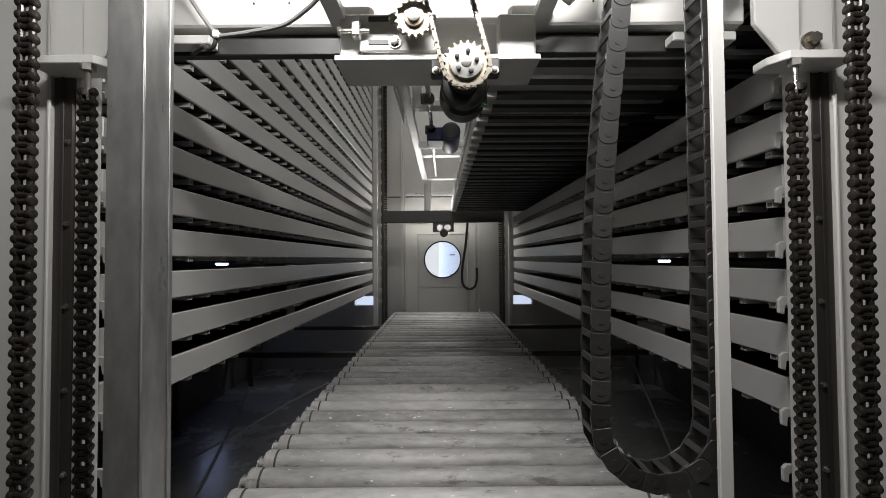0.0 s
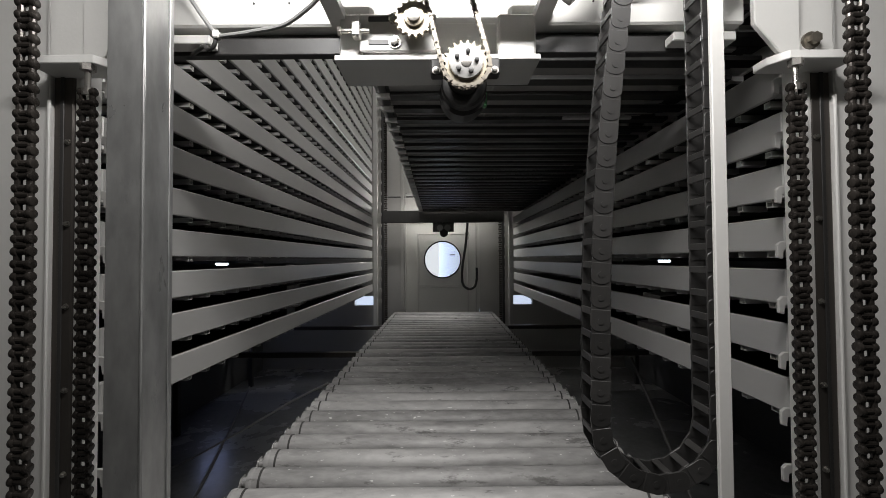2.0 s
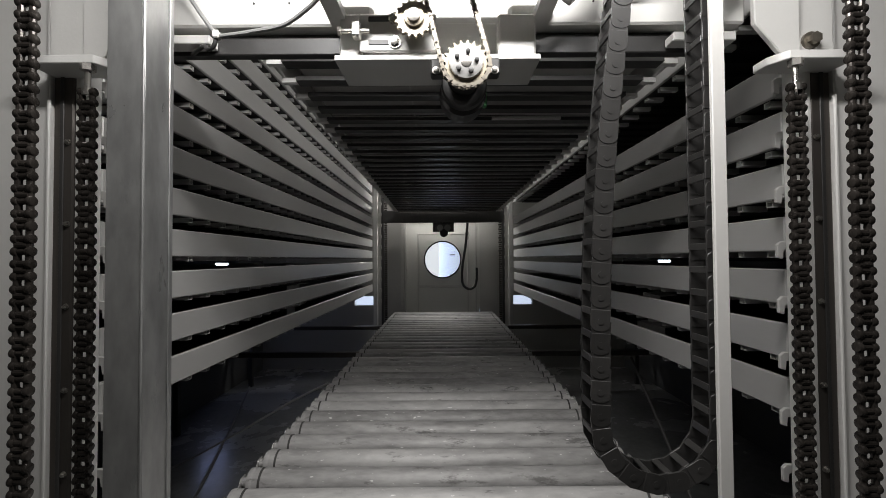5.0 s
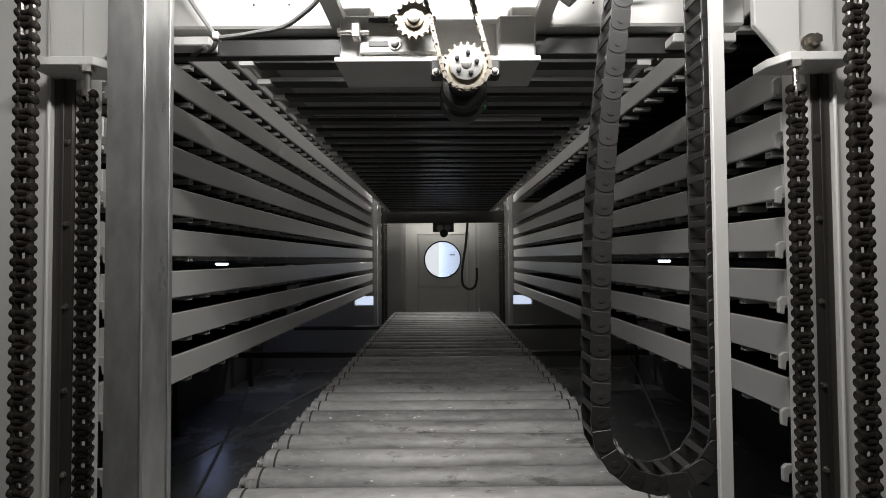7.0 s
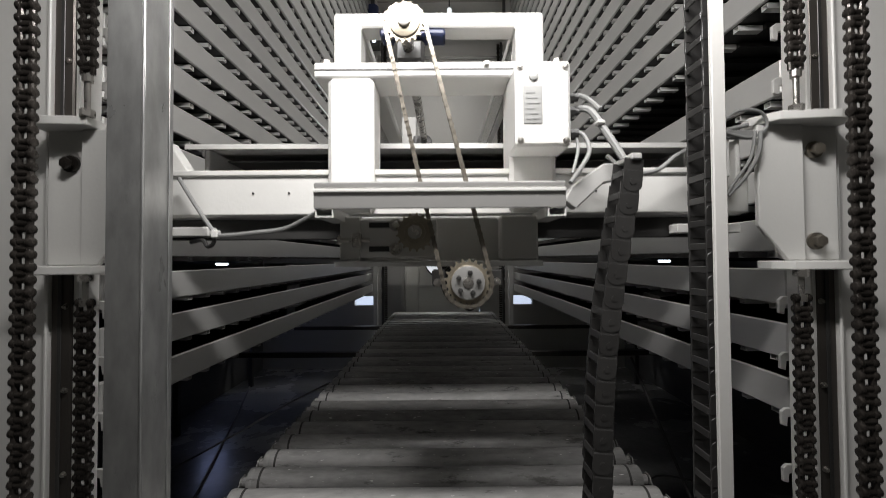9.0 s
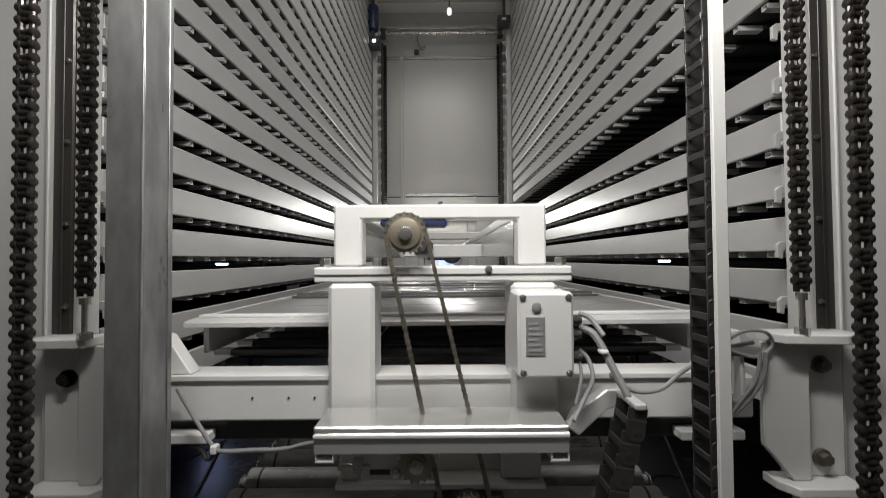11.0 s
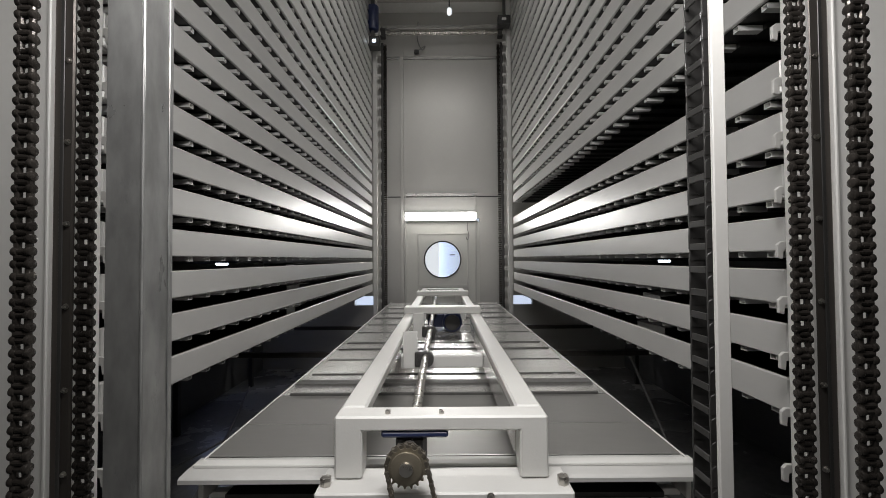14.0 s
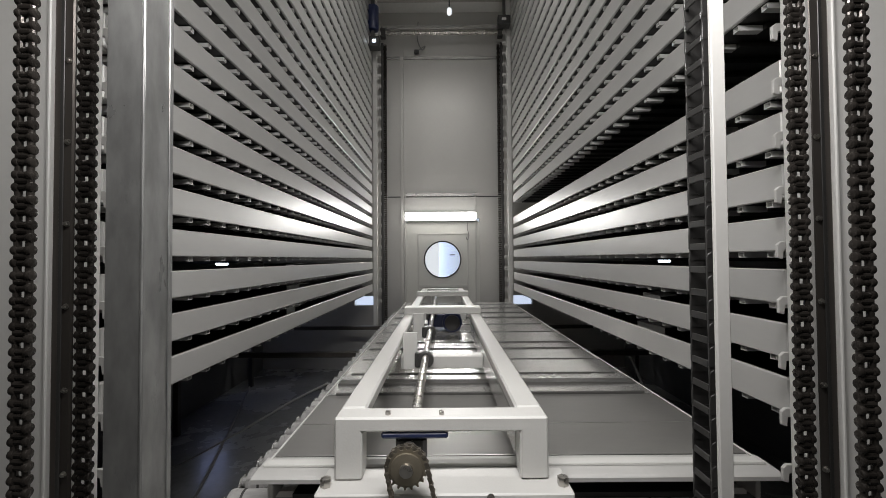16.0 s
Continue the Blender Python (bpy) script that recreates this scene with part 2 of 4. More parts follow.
def window_door():
    """Door leaf with a square field and a round window cut through it."""
    bm = bmesh.new()
    n = 64
    xs, zs = (-0.438, 0.438), (0.645, 1.775)
    ring, outer = [], []
    for i in range(n):
        a = 2 * math.pi * i / n
        c, s = math.cos(a), math.sin(a)
        ring.append((WX + WR * c, WZ + WR * s))
        k = min((xs[1] - WX) / c if c > 1e-6 else ((xs[0] - WX) / c if c < -1e-6 else 9), (zs[1] - WZ) / s if s > 1e-6 else ((zs[0] - WZ) / s if s < -1e-6 else 9))
        outer.append((WX + k * c, WZ + k * s))
    layers = []
    for y in (FAR + 0.008, FAR + 0.05):
        layers.append(([bm.verts.new((x, y, z)) for x, z in ring], [bm.verts.new((x, y, z)) for x, z in outer]))
    for i in range(n):
        j = (i + 1) % n
        (r0, o0), (r1, o1) = layers
        bm.faces.new((r0[i], r0[j], o0[j], o0[i]))
        bm.faces.new((r1[j], r1[i], o1[i], o1[j]))
        bm.faces.new((r0[j], r0[i], r1[i], r1[j]))
        bm.faces.new((o0[i], o0[j], o1[j], o1[i]))
    bmesh.ops.recalc_face_normals(bm, faces=bm.faces[:])
    door = tagged(new("door_1", mesh_of(bm, "door_1", M_DOORPANEL)), "grey steel end door with a round window", kind="structure")
    frame_bm = bmesh.new()
    rows = []
    for i in range(n):
        a = 2 * math.pi * i / n
        c, s = math.cos(a), math.sin(a)
        rows.append([frame_bm.verts.new((WX + r * c, y, WZ + r * s)) for r, y in ((WR - 0.006, FAR + 0.03), (WR - 0.006, FAR - 0.006), (WR + 0.008, FAR - 0.008), (WR + 0.010, FAR + 0.008))])
    for i in range(n):
        for k in range(3):
            frame_bm.faces.new((rows[i][k], rows[(i + 1) % n][k], rows[(i + 1) % n][k + 1], rows[i][k + 1]))
    bmesh.ops.recalc_face_normals(frame_bm, faces=frame_bm.faces[:])
    part("window_gasket", frame_bm, M_BLACK, door, "black rubber window gasket")
    pane = part("pane", cyl((WX, FAR + 0.018, WZ), (WX, FAR + 0.024, WZ), WR - 0.004, 48), M_GLASS, door, "clear round glass pane")
    pane.visible_shadow = False
    # raised frame strips round the field of the door
    for nm, x0, x1, z0, z1 in (("door_strip", -0.305, -0.285, 0.66, 1.60), ("door_strip", 0.290, 0.310, 0.66, 1.60), ("door_strip", -0.285, 0.290, 1.585, 1.60),
                               ("door_strip", -0.285, 0.290, 0.955, 0.985)):
        part(nm, box(x0, x1, FAR + 0.0, FAR + 0.010, z0, z1, 0.002), M_WALL, door)
    return door


window_door()
# daylight of the hall beyond the end wall
bd = solid("backdrop", box(-3.2, 3.2, 7.95, 8.0, 0.0, 3.0), M_DAY, "pale blue daylight of the hall beyond", kind="structure", smooth=False)
solid("backdrop_panel", box(-0.9, -0.075, 7.7, 7.75, 0.0, 3.0), M_DAYWHITE, "bright white wall edge in the hall beyond", kind="structure", smooth=False)
for zz in (1.36, 0.98):
    solid("backdrop_hinge", box(0.13, 0.23, 7.90, 7.94, zz, zz + 0.02), M_DARKSTEEL, "small dark door fitting in the hall beyond", kind="structure")
# seams, trims and trunking on the end wall
for nm, x0, x1, z0, z1, t, mt, lb in (
        ("trim", -0.44, 0.40, 2.055, 2.085, 0.02, M_SHEET, "bright folded sheet trim across the end wall"),
        ("trim", -0.66, 0.66, 2.035, 2.047, 0.008, M_DARKSTEEL, "dark panel joint across the end wall"),
        ("trim", -0.66, 0.66, 3.70, 3.735, 0.025, M_SHEET, "bright folded sheet trim near the roof"),
        ("trim", 0.385, 0.40, 0.66, 2.05, 0.012, M_WALL, "upright panel edge beside the end door"),
        ("trim", -0.455, -0.44, 0.66, 2.05, 0.012, M_WALL, "upright panel edge beside the end door"),
        ("trim", -0.50, -0.462, 0.70, 3.82, 0.035, M_WALL, "grey cable trunking up the end wall")):
    solid(nm, box(x0, x1, FAR - t, FAR - 0.001, z0, z1, 0.002), mt, lb, kind="structure")
# roof seams
for yy in (4.2, 4.5, 4.75):
    solid("trim", box(-0.9, 0.9, yy, yy + 0.02, ROOF - 0.02, ROOF - 0.001, 0.003), M_WALL, "grey seam rail under the shaft roof", kind="structure")
# unseen room added behind the camera to enclose the ambient light
for nm, b in (("wall_south", box(-3.2, 3.2, -3.0, -2.9, 0, ROOF)), ("wall_southwest", box(-3.2, -3.1, -3.0, 0.55, 0, ROOF)), ("wall_southeast", box(3.1, 3.2, -3.0, 0.55, 0, ROOF)),
              ("ceiling_front", box(-3.2, 3.2, -3.0, 0.55, ROOF, ROOF + 0.08))):
    solid(nm, b, M_ROOM, "plain unseen room surface added behind the loading side", kind="structure", smooth=False)

# ---- racks and their trays ----
TRAY_W, TRAY_L, PITCH = 0.60, 3.53, 0.1165
RIB_STEP = 0.0965
LEVEL0 = 0.962
_shared = {}


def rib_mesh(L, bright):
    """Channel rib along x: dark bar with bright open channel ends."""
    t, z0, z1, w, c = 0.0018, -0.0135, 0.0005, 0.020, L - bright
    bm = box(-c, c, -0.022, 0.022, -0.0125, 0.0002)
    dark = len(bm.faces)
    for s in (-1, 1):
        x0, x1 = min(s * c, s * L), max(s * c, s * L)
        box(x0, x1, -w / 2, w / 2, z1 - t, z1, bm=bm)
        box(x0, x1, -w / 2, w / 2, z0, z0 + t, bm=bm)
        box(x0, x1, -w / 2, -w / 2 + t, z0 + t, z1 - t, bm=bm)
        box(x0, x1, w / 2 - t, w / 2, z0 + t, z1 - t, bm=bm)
    # Near-black middles carry the shade under the trays; only the ends stay pale.
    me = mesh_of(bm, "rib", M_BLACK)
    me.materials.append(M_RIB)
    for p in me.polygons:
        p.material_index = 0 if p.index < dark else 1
    return me


def build_tray(label, group, half=0.575, reach=0.5625, bright=0.062, rib_step=RIB_STEP, front_open=False):
    """Storage tray: two side beams, end beams, a sheet deck and channel ribs below. Base at the beams' lower edge, front at y = 0."""
    tray = thing("storage_tray", label, "tray", group)
    for s in (-1, 1):
        a, b = half - 0.012, half
        bm = box(min(s * a, s * b), max(s * a, s * b), 0.0, TRAY_L, 0.0, 0.076, 0.0025)
        part("side_beam", bm, M_TRAY, tray)
    for y0 in ((TRAY_L - 0.04,) if front_open else (0.0, TRAY_L - 0.04)):
        part("end_beam", box(-half + 0.013, half - 0.013, y0, y0 + 0.04, 0.0, 0.070, 0.004), M_TRAY, tray)
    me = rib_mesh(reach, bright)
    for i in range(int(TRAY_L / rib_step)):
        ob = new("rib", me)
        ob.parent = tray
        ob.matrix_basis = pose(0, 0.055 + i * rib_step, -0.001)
    return tray


def deck(tray):
    """Deck sheets of unequal width with raised bars between them, as on the moving tray."""
    edges = [0.045, 0.236, 0.488, 0.590, 0.731, 0.971, 1.204, 1.367, 1.684, 1.996, 2.324, 2.621, 2.953, 3.240, TRAY_L - 0.045]
    rng = random.Random(5)
    for i in range(len(edges) - 1):
        y0, y1 = edges[i], edges[i + 1]
        w = 0.560 if i < 2 else 0.553 + rng.uniform(-0.004, 0.006)
        slope = 0.0 if i < 2 else rng.uniform(-0.0025, 0.0040)
        bm = box(-w, w, y0 + 0.001, y1 - (0.002 if i == 0 else 0.007), 0.0785, 0.0815, 0.0010)
        for v in bm.verts:
            v.co.z += max(0.0, slope) * (v.co.y - y0) / (y1 - y0) if slope > 0 else -slope * (y1 - v.co.y) / (y1 - y0)
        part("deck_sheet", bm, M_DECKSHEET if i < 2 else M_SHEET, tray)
        if i > 1:
            rise = 0.016 if i == 3 else 0.0105 + rng.uniform(0.0, 0.003)
            deep = 0.050 if i == 3 else 0.009
            b = w - rng.uniform(0.012, 0.030)
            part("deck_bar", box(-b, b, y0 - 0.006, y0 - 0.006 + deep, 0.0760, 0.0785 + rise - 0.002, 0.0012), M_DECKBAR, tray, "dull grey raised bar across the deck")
    # Front backing is coloured dark for the shade under the tray's front edge.
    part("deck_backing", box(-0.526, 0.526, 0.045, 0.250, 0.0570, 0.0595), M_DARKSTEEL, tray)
    part("deck_backing", box(-0.526, 0.526, 0.264, 0.753, 0.0570, 0.0595), M_COLUMN, tray)
    part("deck_backing", box(-0.526, 0.526, 0.767, TRAY_L - 0.05, 0.0570, 0.0595), M_COLUMN, tray)
    part("front_lip", prism([(-0.046, 0.064), (-0.046, 0.073), (-0.040, 0.0765), (-0.006, 0.079), (0.044, 0.079), (0.044, 0.075), (-0.006, 0.075), (-0.039, 0.0725), (-0.043, 0.070), (-0.043, 0.064)], -0.574, 0.574, axis="x"), M_TRAY, tray)
    for s in (-1, 1):
        part("edge_trim", box(min(s * 0.5575, s * 0.5625), max(s * 0.5575, s * 0.5625), 0.0, TRAY_L, 0.060, 0.0835, 0.001), M_WHITE, tray)
    part("front_strip", box(-0.565, 0.565, -0.006, 0.020, 0.0785, 0.086, 0.0015), M_WHITE, tray)
    # bright pieces under the tray: strips added for lit rib faces, a deck seam edge
    part("cable_strip", box(-0.350, 0.335, 0.098, 0.110, -0.021, -0.0115, 0.001), M_RIB, tray, "pale strip under the ribs, added for a lit rib face")
    part("cable_strip", box(0.105, 0.360, 0.578, 0.592, -0.021, -0.0115, 0.001), M_RIB, tray, "pale strip under the ribs, added for a lit rib face")
    part("cable_strip", box(-0.186, -0.180, 0.20, 0.95, 0.0020, 0.0035), M_RIB, tray)
    part("sheet_joint", box(-0.15, 0.08, 0.868, 0.871, -0.0145, -0.0115), M_SHEET, tray)


RACK_Y = 0.918
LEVELS = 27
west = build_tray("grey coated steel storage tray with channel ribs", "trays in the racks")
# Near-black sheet: the shade between stacked trays is put into its colour.
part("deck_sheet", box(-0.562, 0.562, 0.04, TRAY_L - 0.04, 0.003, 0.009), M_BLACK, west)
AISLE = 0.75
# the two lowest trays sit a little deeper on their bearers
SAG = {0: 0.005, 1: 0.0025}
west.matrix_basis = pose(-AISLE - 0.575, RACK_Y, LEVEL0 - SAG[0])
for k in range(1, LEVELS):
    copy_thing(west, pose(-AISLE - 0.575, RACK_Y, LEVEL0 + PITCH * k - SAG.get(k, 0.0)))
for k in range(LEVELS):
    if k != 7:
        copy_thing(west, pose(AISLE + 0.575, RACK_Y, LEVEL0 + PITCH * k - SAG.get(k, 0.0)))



def stored_bracket(x, y, k, turn):
    """Folded sheet bracket stored on a tray: foot, upright and a bent-over top."""
    bm = prism([(-0.030, 0.0), (0.030, 0.0), (0.030, 0.003), (-0.027, 0.003), (-0.027, 0.067), (0.030, 0.072), (0.030, 0.075), (-0.030, 0.070)], -0.085, 0.085, bev=0.0006)
    z = LEVEL0 + PITCH * k - SAG.get(k, 0.0) + 0.0093
    solid("stored_bracket", bm, M_RIB, "pale folded sheet metal bracket lying on a storage tray", "bracket", group="brackets stored on the trays", m=pose(x, y, z, 0, 0, turn))


for x, y, k, turn in ((0.845, 1.66, 0, 8), (0.845, 1.64, 1, -6), (-0.85, 2.42, 0, 5), (-0.85, 2.45, 1, -4), (-0.85, 2.40, 2, 6), (-0.85, 2.46, 3, -5)):
    stored_bracket(x, y, k, turn)

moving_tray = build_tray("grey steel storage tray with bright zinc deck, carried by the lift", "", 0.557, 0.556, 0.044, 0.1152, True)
deck(moving_tray)


def rack_column(x, y, s, label):
    """Upright with a hooked bearer at every level."""
    col = thing("rack_column", label, "rack column", "columns of the racks", pose(x, y, 0))
    part("post", box(-0.022, 0.022, -0.03, 0.03, 0.0, ROOF - 0.02, 0.003), M_COLUMN, col)
    part("foot_plate", box(-0.06, 0.06, -0.06, 0.06, 0.0, 0.012, 0.002), M_DARKSTEEL, col)
    if "hook" not in _shared:
        pts = [(0.0, 0.0), (0.0, 0.046), (-0.008, 0.052), (-0.037, 0.052), (-0.045, 0.045), (-0.045, 0.018), (-0.034, 0.015), (-0.032, 0.034), (-0.017, 0.035), (-0.014, 0.0)]
        _shared["hook"] = mesh_of(prism(pts, -0.004, 0.004, bev=0.001), "hook_bearer", M_COLUMN)
    for k in range(-1, LEVELS):
        ob = new("hook_bearer", _shared["hook"])
        ob.parent = col
        ob.matrix_basis = Matrix.Translation((-s * 0.0215, 0, LEVEL0 + PITCH * k - 0.032)) @ Matrix.Diagonal((s, 1, 1, 1))
    return col


for s in (-1, 1):
    rack_column(s * 0.772, 0.885, s, "grey painted rack upright with hooked tray bearers")
    rack_column(s * 0.725, 4.50, s, "grey painted far rack upright with hooked tray bearers")

# ---- roller conveyor ----
BED_Z, ROLL_R, BED_X = 0.735, 0.0350, 0.546


def conveyor():
    conv = thing("roller_conveyor", "worn grey steel roller conveyor under the lift", "conveyor")
    rm = cyl((-BED_X + 0.02, 0, 0), (BED_X - 0.02, 0, 0), ROLL_R, 28, bev=0.004)
    cyl((-BED_X + 0.030, 0, 0), (-BED_X + 0.036, 0, 0), ROLL_R + 0.0008, 28, rm)
    cyl((-BED_X, 0, 0), (BED_X, 0, 0), 0.012, 12, rm)
    me = mesh_of(rm, "roller", M_ROLLER, True)
    clip = mesh_of(prism([(-0.03, -0.035), (0.03, -0.035), (0.03, -0.008), (0.012, 0.014), (-0.012, 0.014), (-0.03, -0.008)], 0, 0.004, axis="x", bev=0.0008), "bearing_clip", M_SHEET)
    collar = mesh_of(cyl((-0.003, 0, 0), (0.003, 0, 0), ROLL_R + 0.0009, 24), "end_collar", M_DARKSTEEL, True)
    n = 33
    for i in range(-2, n):
        y = 1.04 + 0.1064 * i
        ob = new("roller", me)
        ob.parent = conv
        ob.matrix_basis = pose(0, y, BED_Z - ROLL_R, 12 * (i * 7 % 30))
        for s in (-1, 1):
            ob = new("end_collar", collar)
            ob.parent = conv
            ob.matrix_basis = pose(s * (BED_X - 0.055), y, BED_Z - ROLL_R)
            ob = new("bearing_clip", clip)
            ob.parent = conv
            ob.matrix_basis = pose(s * (BED_X + 0.002), y, BED_Z - ROLL_R)
    for s in (-1, 1):
        part("side_rail", box(s * BED_X - 0.004 + s * 0.012, s * BED_X + 0.004 + s * 0.012, 0.78, 4.46, BED_Z - 0.20, BED_Z - 0.058, 0.002), M_DARKSTEEL, conv)
        for y in (0.9, 2.1, 3.3, 4.4):
            part("leg", box(s * BED_X - 0.02, s * BED_X + 0.02, y, y + 0.05, 0.0, BED_Z - 0.19, 0.003), M_DARKSTEEL, conv)
    for y in (0.9, 2.1, 3.3, 4.4):
        part("cross_bar", box(-BED_X + 0.03, BED_X - 0.03, y, y + 0.05, 0.22, 0.27, 0.003), M_DARKSTEEL, conv)
    return conv


conveyor()

# ---- front frame: columns, guides, posts ----
for s, nm in ((-1, "wall_front_west"), (1, "wall_front_east")):
    bm = box(min(s * 0.754, s * 3.1), max(s * 0.754, s * 3.1), 0.80, 0.86, 0, ROOF, 0.003)
    solid(nm, bm, M_PANEL, "light grey painted front panel beside the lift chains", kind="structure")


def guide(s):
    g = thing("guide_rail", "dark machined steel lift guide rail on the front panel", "guide rail", "guide rails")
    part("rail_body", box(min(s * 0.706, s * 0.745), max(s * 0.706, s * 0.745), 0.795, 0.845, 0.0, 4.2, 0.003), M_GUIDE, g)
    part("rail_groove", box(min(s * 0.722, s * 0.730), max(s * 0.722, s * 0.730), 0.792, 0.7945, 0.0, 4.2, 0.001), M_BLACK if s > 0 else M_DARKSTEEL, g)
    part("inner_strip", box(min(s * 0.696, s * 0.7055), max(s * 0.696, s * 0.7055), 0.792 if s > 0 else 0.798, 0.85, 0.0, 4.2, 0.002), M_PANEL, g)
    part("outer_edge", box(min(s * 0.7455, s * 0.7525), max(s * 0.7455, s * 0.7525), 0.788, 0.845, 0.0, 4.2, 0.002), M_PANEL, g)
    for i in range(22):
        part("bolt", bolt(s * 0.715, 0.7945, 0.115 + 0.157 * i, 0.004), M_BOLT, g)
    return g


for s in (-1, 1):
    guide(s)

post = thing("galvanised_post", "mottled galvanised square steel post", "post", m=pose(-0.475, 0.650, 0))
bm = box(-0.029, 0.029, -0.030, 0.036, 0.0, 3.2, 0.0035)
part("tube", bm, M_GALV, post)
# Thin proud strips added to draw a highlight line along the post's edges.
part("edge_fold", box(0.0292, 0.0315, 0.026, 0.036, 0.0, 3.2, 0.001), M_GALV, post)
part("edge_fold", box(0.0265, 0.0302, -0.0315, -0.0285, 0.0, 3.2, 0.001), M_GALV, post)
part("foot_plate", box(-0.07, 0.07, -0.07, 0.07, 0.0, 0.010, 0.002), M_GALV, post)

wp = thing("cable_chain_post", "narrow white painted upright profile beside the cable chain", "post", m=pose(0.420, 0.634, 0))
part("profile", box(-0.0095, 0.0115, -0.004, 0.004, 0.0, 3.0, 0.0015), M_COLUMN, wp)
part("foot_plate", box(-0.05, 0.05, -0.05, 0.05, 0.0, 0.010, 0.002), M_WHITE, wp)

# ---- lift carriage ----
# built at its lowest position; motions() carries it
lift = thing("lift_carriage", "white painted lift carriage with chain drive and cross frame", "lift carriage")


def carriage():
    # front beam with a folded top lip
    bm = box(-0.64, 0.60, 0.815, 0.918, 0.559, 0.640, 0.004)
    box(-0.62, 0.58, 0.809, 0.815, 0.638, 0.648, 0.001, bm)
    beam = part("front_beam", bm, M_WHITE, lift)
    for x in (-0.37, -0.30, -0.25, 0.30):
        part("bolt", bolt(x, 0.8145, 0.604, 0.0014, h=0.002), M_BLACK, beam)
    part("rear_beam", box(-0.66, 0.66, 4.54, 4.60, 0.492, 0.622, 0.004), M_DARKSTEEL, lift)
    # arms under the tray
    for s in (-1, 1):
        part("support_arm", prism([(s * 0.60, 0.6405), (s * 0.60, 0.722), (s * 0.560, 0.718), (s * 0.508, 0.6405)], 0.848, 0.882, bev=0.002), M_WHITE, lift)
    # portal posts
    for x0, x1 in ((-0.220, -0.131), (0.129, 0.218)):
        part("portal_post", box(x0, x1, 0.795, 0.886, 0.5620, 0.824, 0.008), M_WHITE, lift)
    fl = part("flange_plate", box(-0.248, 0.247, 0.80, 0.90, 0.826, 0.855, 0.003), M_WHITE, lift)
    part("flange_seam", box(-0.246, 0.245, 0.7985, 0.8005, 0.8385, 0.8415), M_DARKSTEEL, lift)
    for x in (-0.233, 0.232):
        part("bolt", cyl((x, 0.83, 0.855), (x, 0.83, 0.872), 0.011, 6, bev=0.001), M_BOLT, fl)
    # upper ladder frame over the tray
    for x0, x1 in ((-0.222, -0.166), (0.153, 0.210)):
        part("frame_side", box(x0, x1, 0.906, 4.50, 0.952, 0.982, 0.005), M_WHITE, lift)
        part("side_web", box(min(x1, x0 + 0.05) - 0.05 if x0 < 0 else x0, (min(x1, x0 + 0.05) - 0.05 if x0 < 0 else x0) + 0.004, 0.91, 2.4, 0.875, 0.9515), M_SHEET, lift)
    # front portal of the ladder frame, legs and head welded into one piece
    portal = prism([(-0.222, 0.856), (-0.222, 0.981), (0.210, 0.981), (0.210, 0.856), (0.153, 0.856), (0.153, 0.951), (-0.166, 0.951), (-0.166, 0.856)], 0.849, 0.9055, bev=0.004)
    part("frame_portal", portal, M_WHITE, lift)
    for y0, z0, z1, x0, x1 in ((2.40, 0.983, 1.022, -0.225, 0.213), (3.55, 0.983, 1.022, -0.225, 0.213), (4.44, 0.952, 0.981, -0.165, 0.152)):
        part("frame_crossbar", box(x0, x1, y0, y0 + 0.10, z0, z1, 0.004), M_WHITE, lift)
    for y0 in (1.62, 2.9):
        part("lower_crossbar", box(-0.166, 0.153, y0, y0 + 0.06, 0.875, 0.925, 0.004), M_WHITE, lift)
    for x, y0 in ((-0.155, 1.60), (-0.155, 2.15)):
        part("bearing_pedestal", box(x, x + 0.055, y0, y0 + 0.012, 0.88, 1.02, 0.002), M_WHITE, lift)
    for x in (-0.115, -0.005):
        part("bolt", cyl((x, 0.866, 0.981), (x, 0.866, 0.988), 0.006, 6), M_BOLT, lift)
    part("bolt", bolt(0.087, 0.80, 0.849, 0.005), M_BOLT, lift)
    # rear portal
    for x0 in (-0.20, 0.12):
        part("rear_post", box(x0, x0 + 0.07, 4.545, 4.60, 0.6225, 0.95, 0.005), M_WHITE, lift)
    # drive shaft with bearings and blue motor
    sh = part("drive_shaft", cyl((-0.0695, 0.83, 0.917), (-0.068, 4.30, 0.960), 0.0125, 18), M_BOLT, lift)
    for y in (1.60, 2.15, 2.7):
        z = 0.905 + 0.055 * (y - 0.83) / 3.47
        b = cyl((-0.068, y - 0.02, z), (-0.068, y + 0.02, z), 0.030, 20, bev=0.003)
        box(-0.11, -0.075, y - 0.014, y + 0.014, z - 0.028, z + 0.028, 0.004, b)
        part("bearing", b, M_DARKSTEEL, sh)
    mb = cyl((0.055, 2.62, 0.90), (0.055, 2.95, 0.90), 0.062, 24, bev=0.008)
    box(-0.10, 0.03, 2.68, 2.84, 0.86, 0.95, 0.01, mb)
    part("gear_motor", mb, M_BLUE, lift, "dark blue geared motor")
    part("motor_fan_cover", cyl((0.055, 2.60, 0.90), (0.055, 2.622, 0.90), 0.048, 24, bev=0.006), M_BLACK, lift)
    # upper bearing block and sprocket
    ub = box(-0.128, 0.008, 0.852, 0.90, 0.936, 0.950, 0.004)
    part("bearing_body", box(-0.100, -0.036, 0.862, 0.90, 0.885, 0.9355, 0.008), M_BLACK, lift)
    part("bearing_block", ub, M_BLUE, lift, "dark blue flanged bearing block")
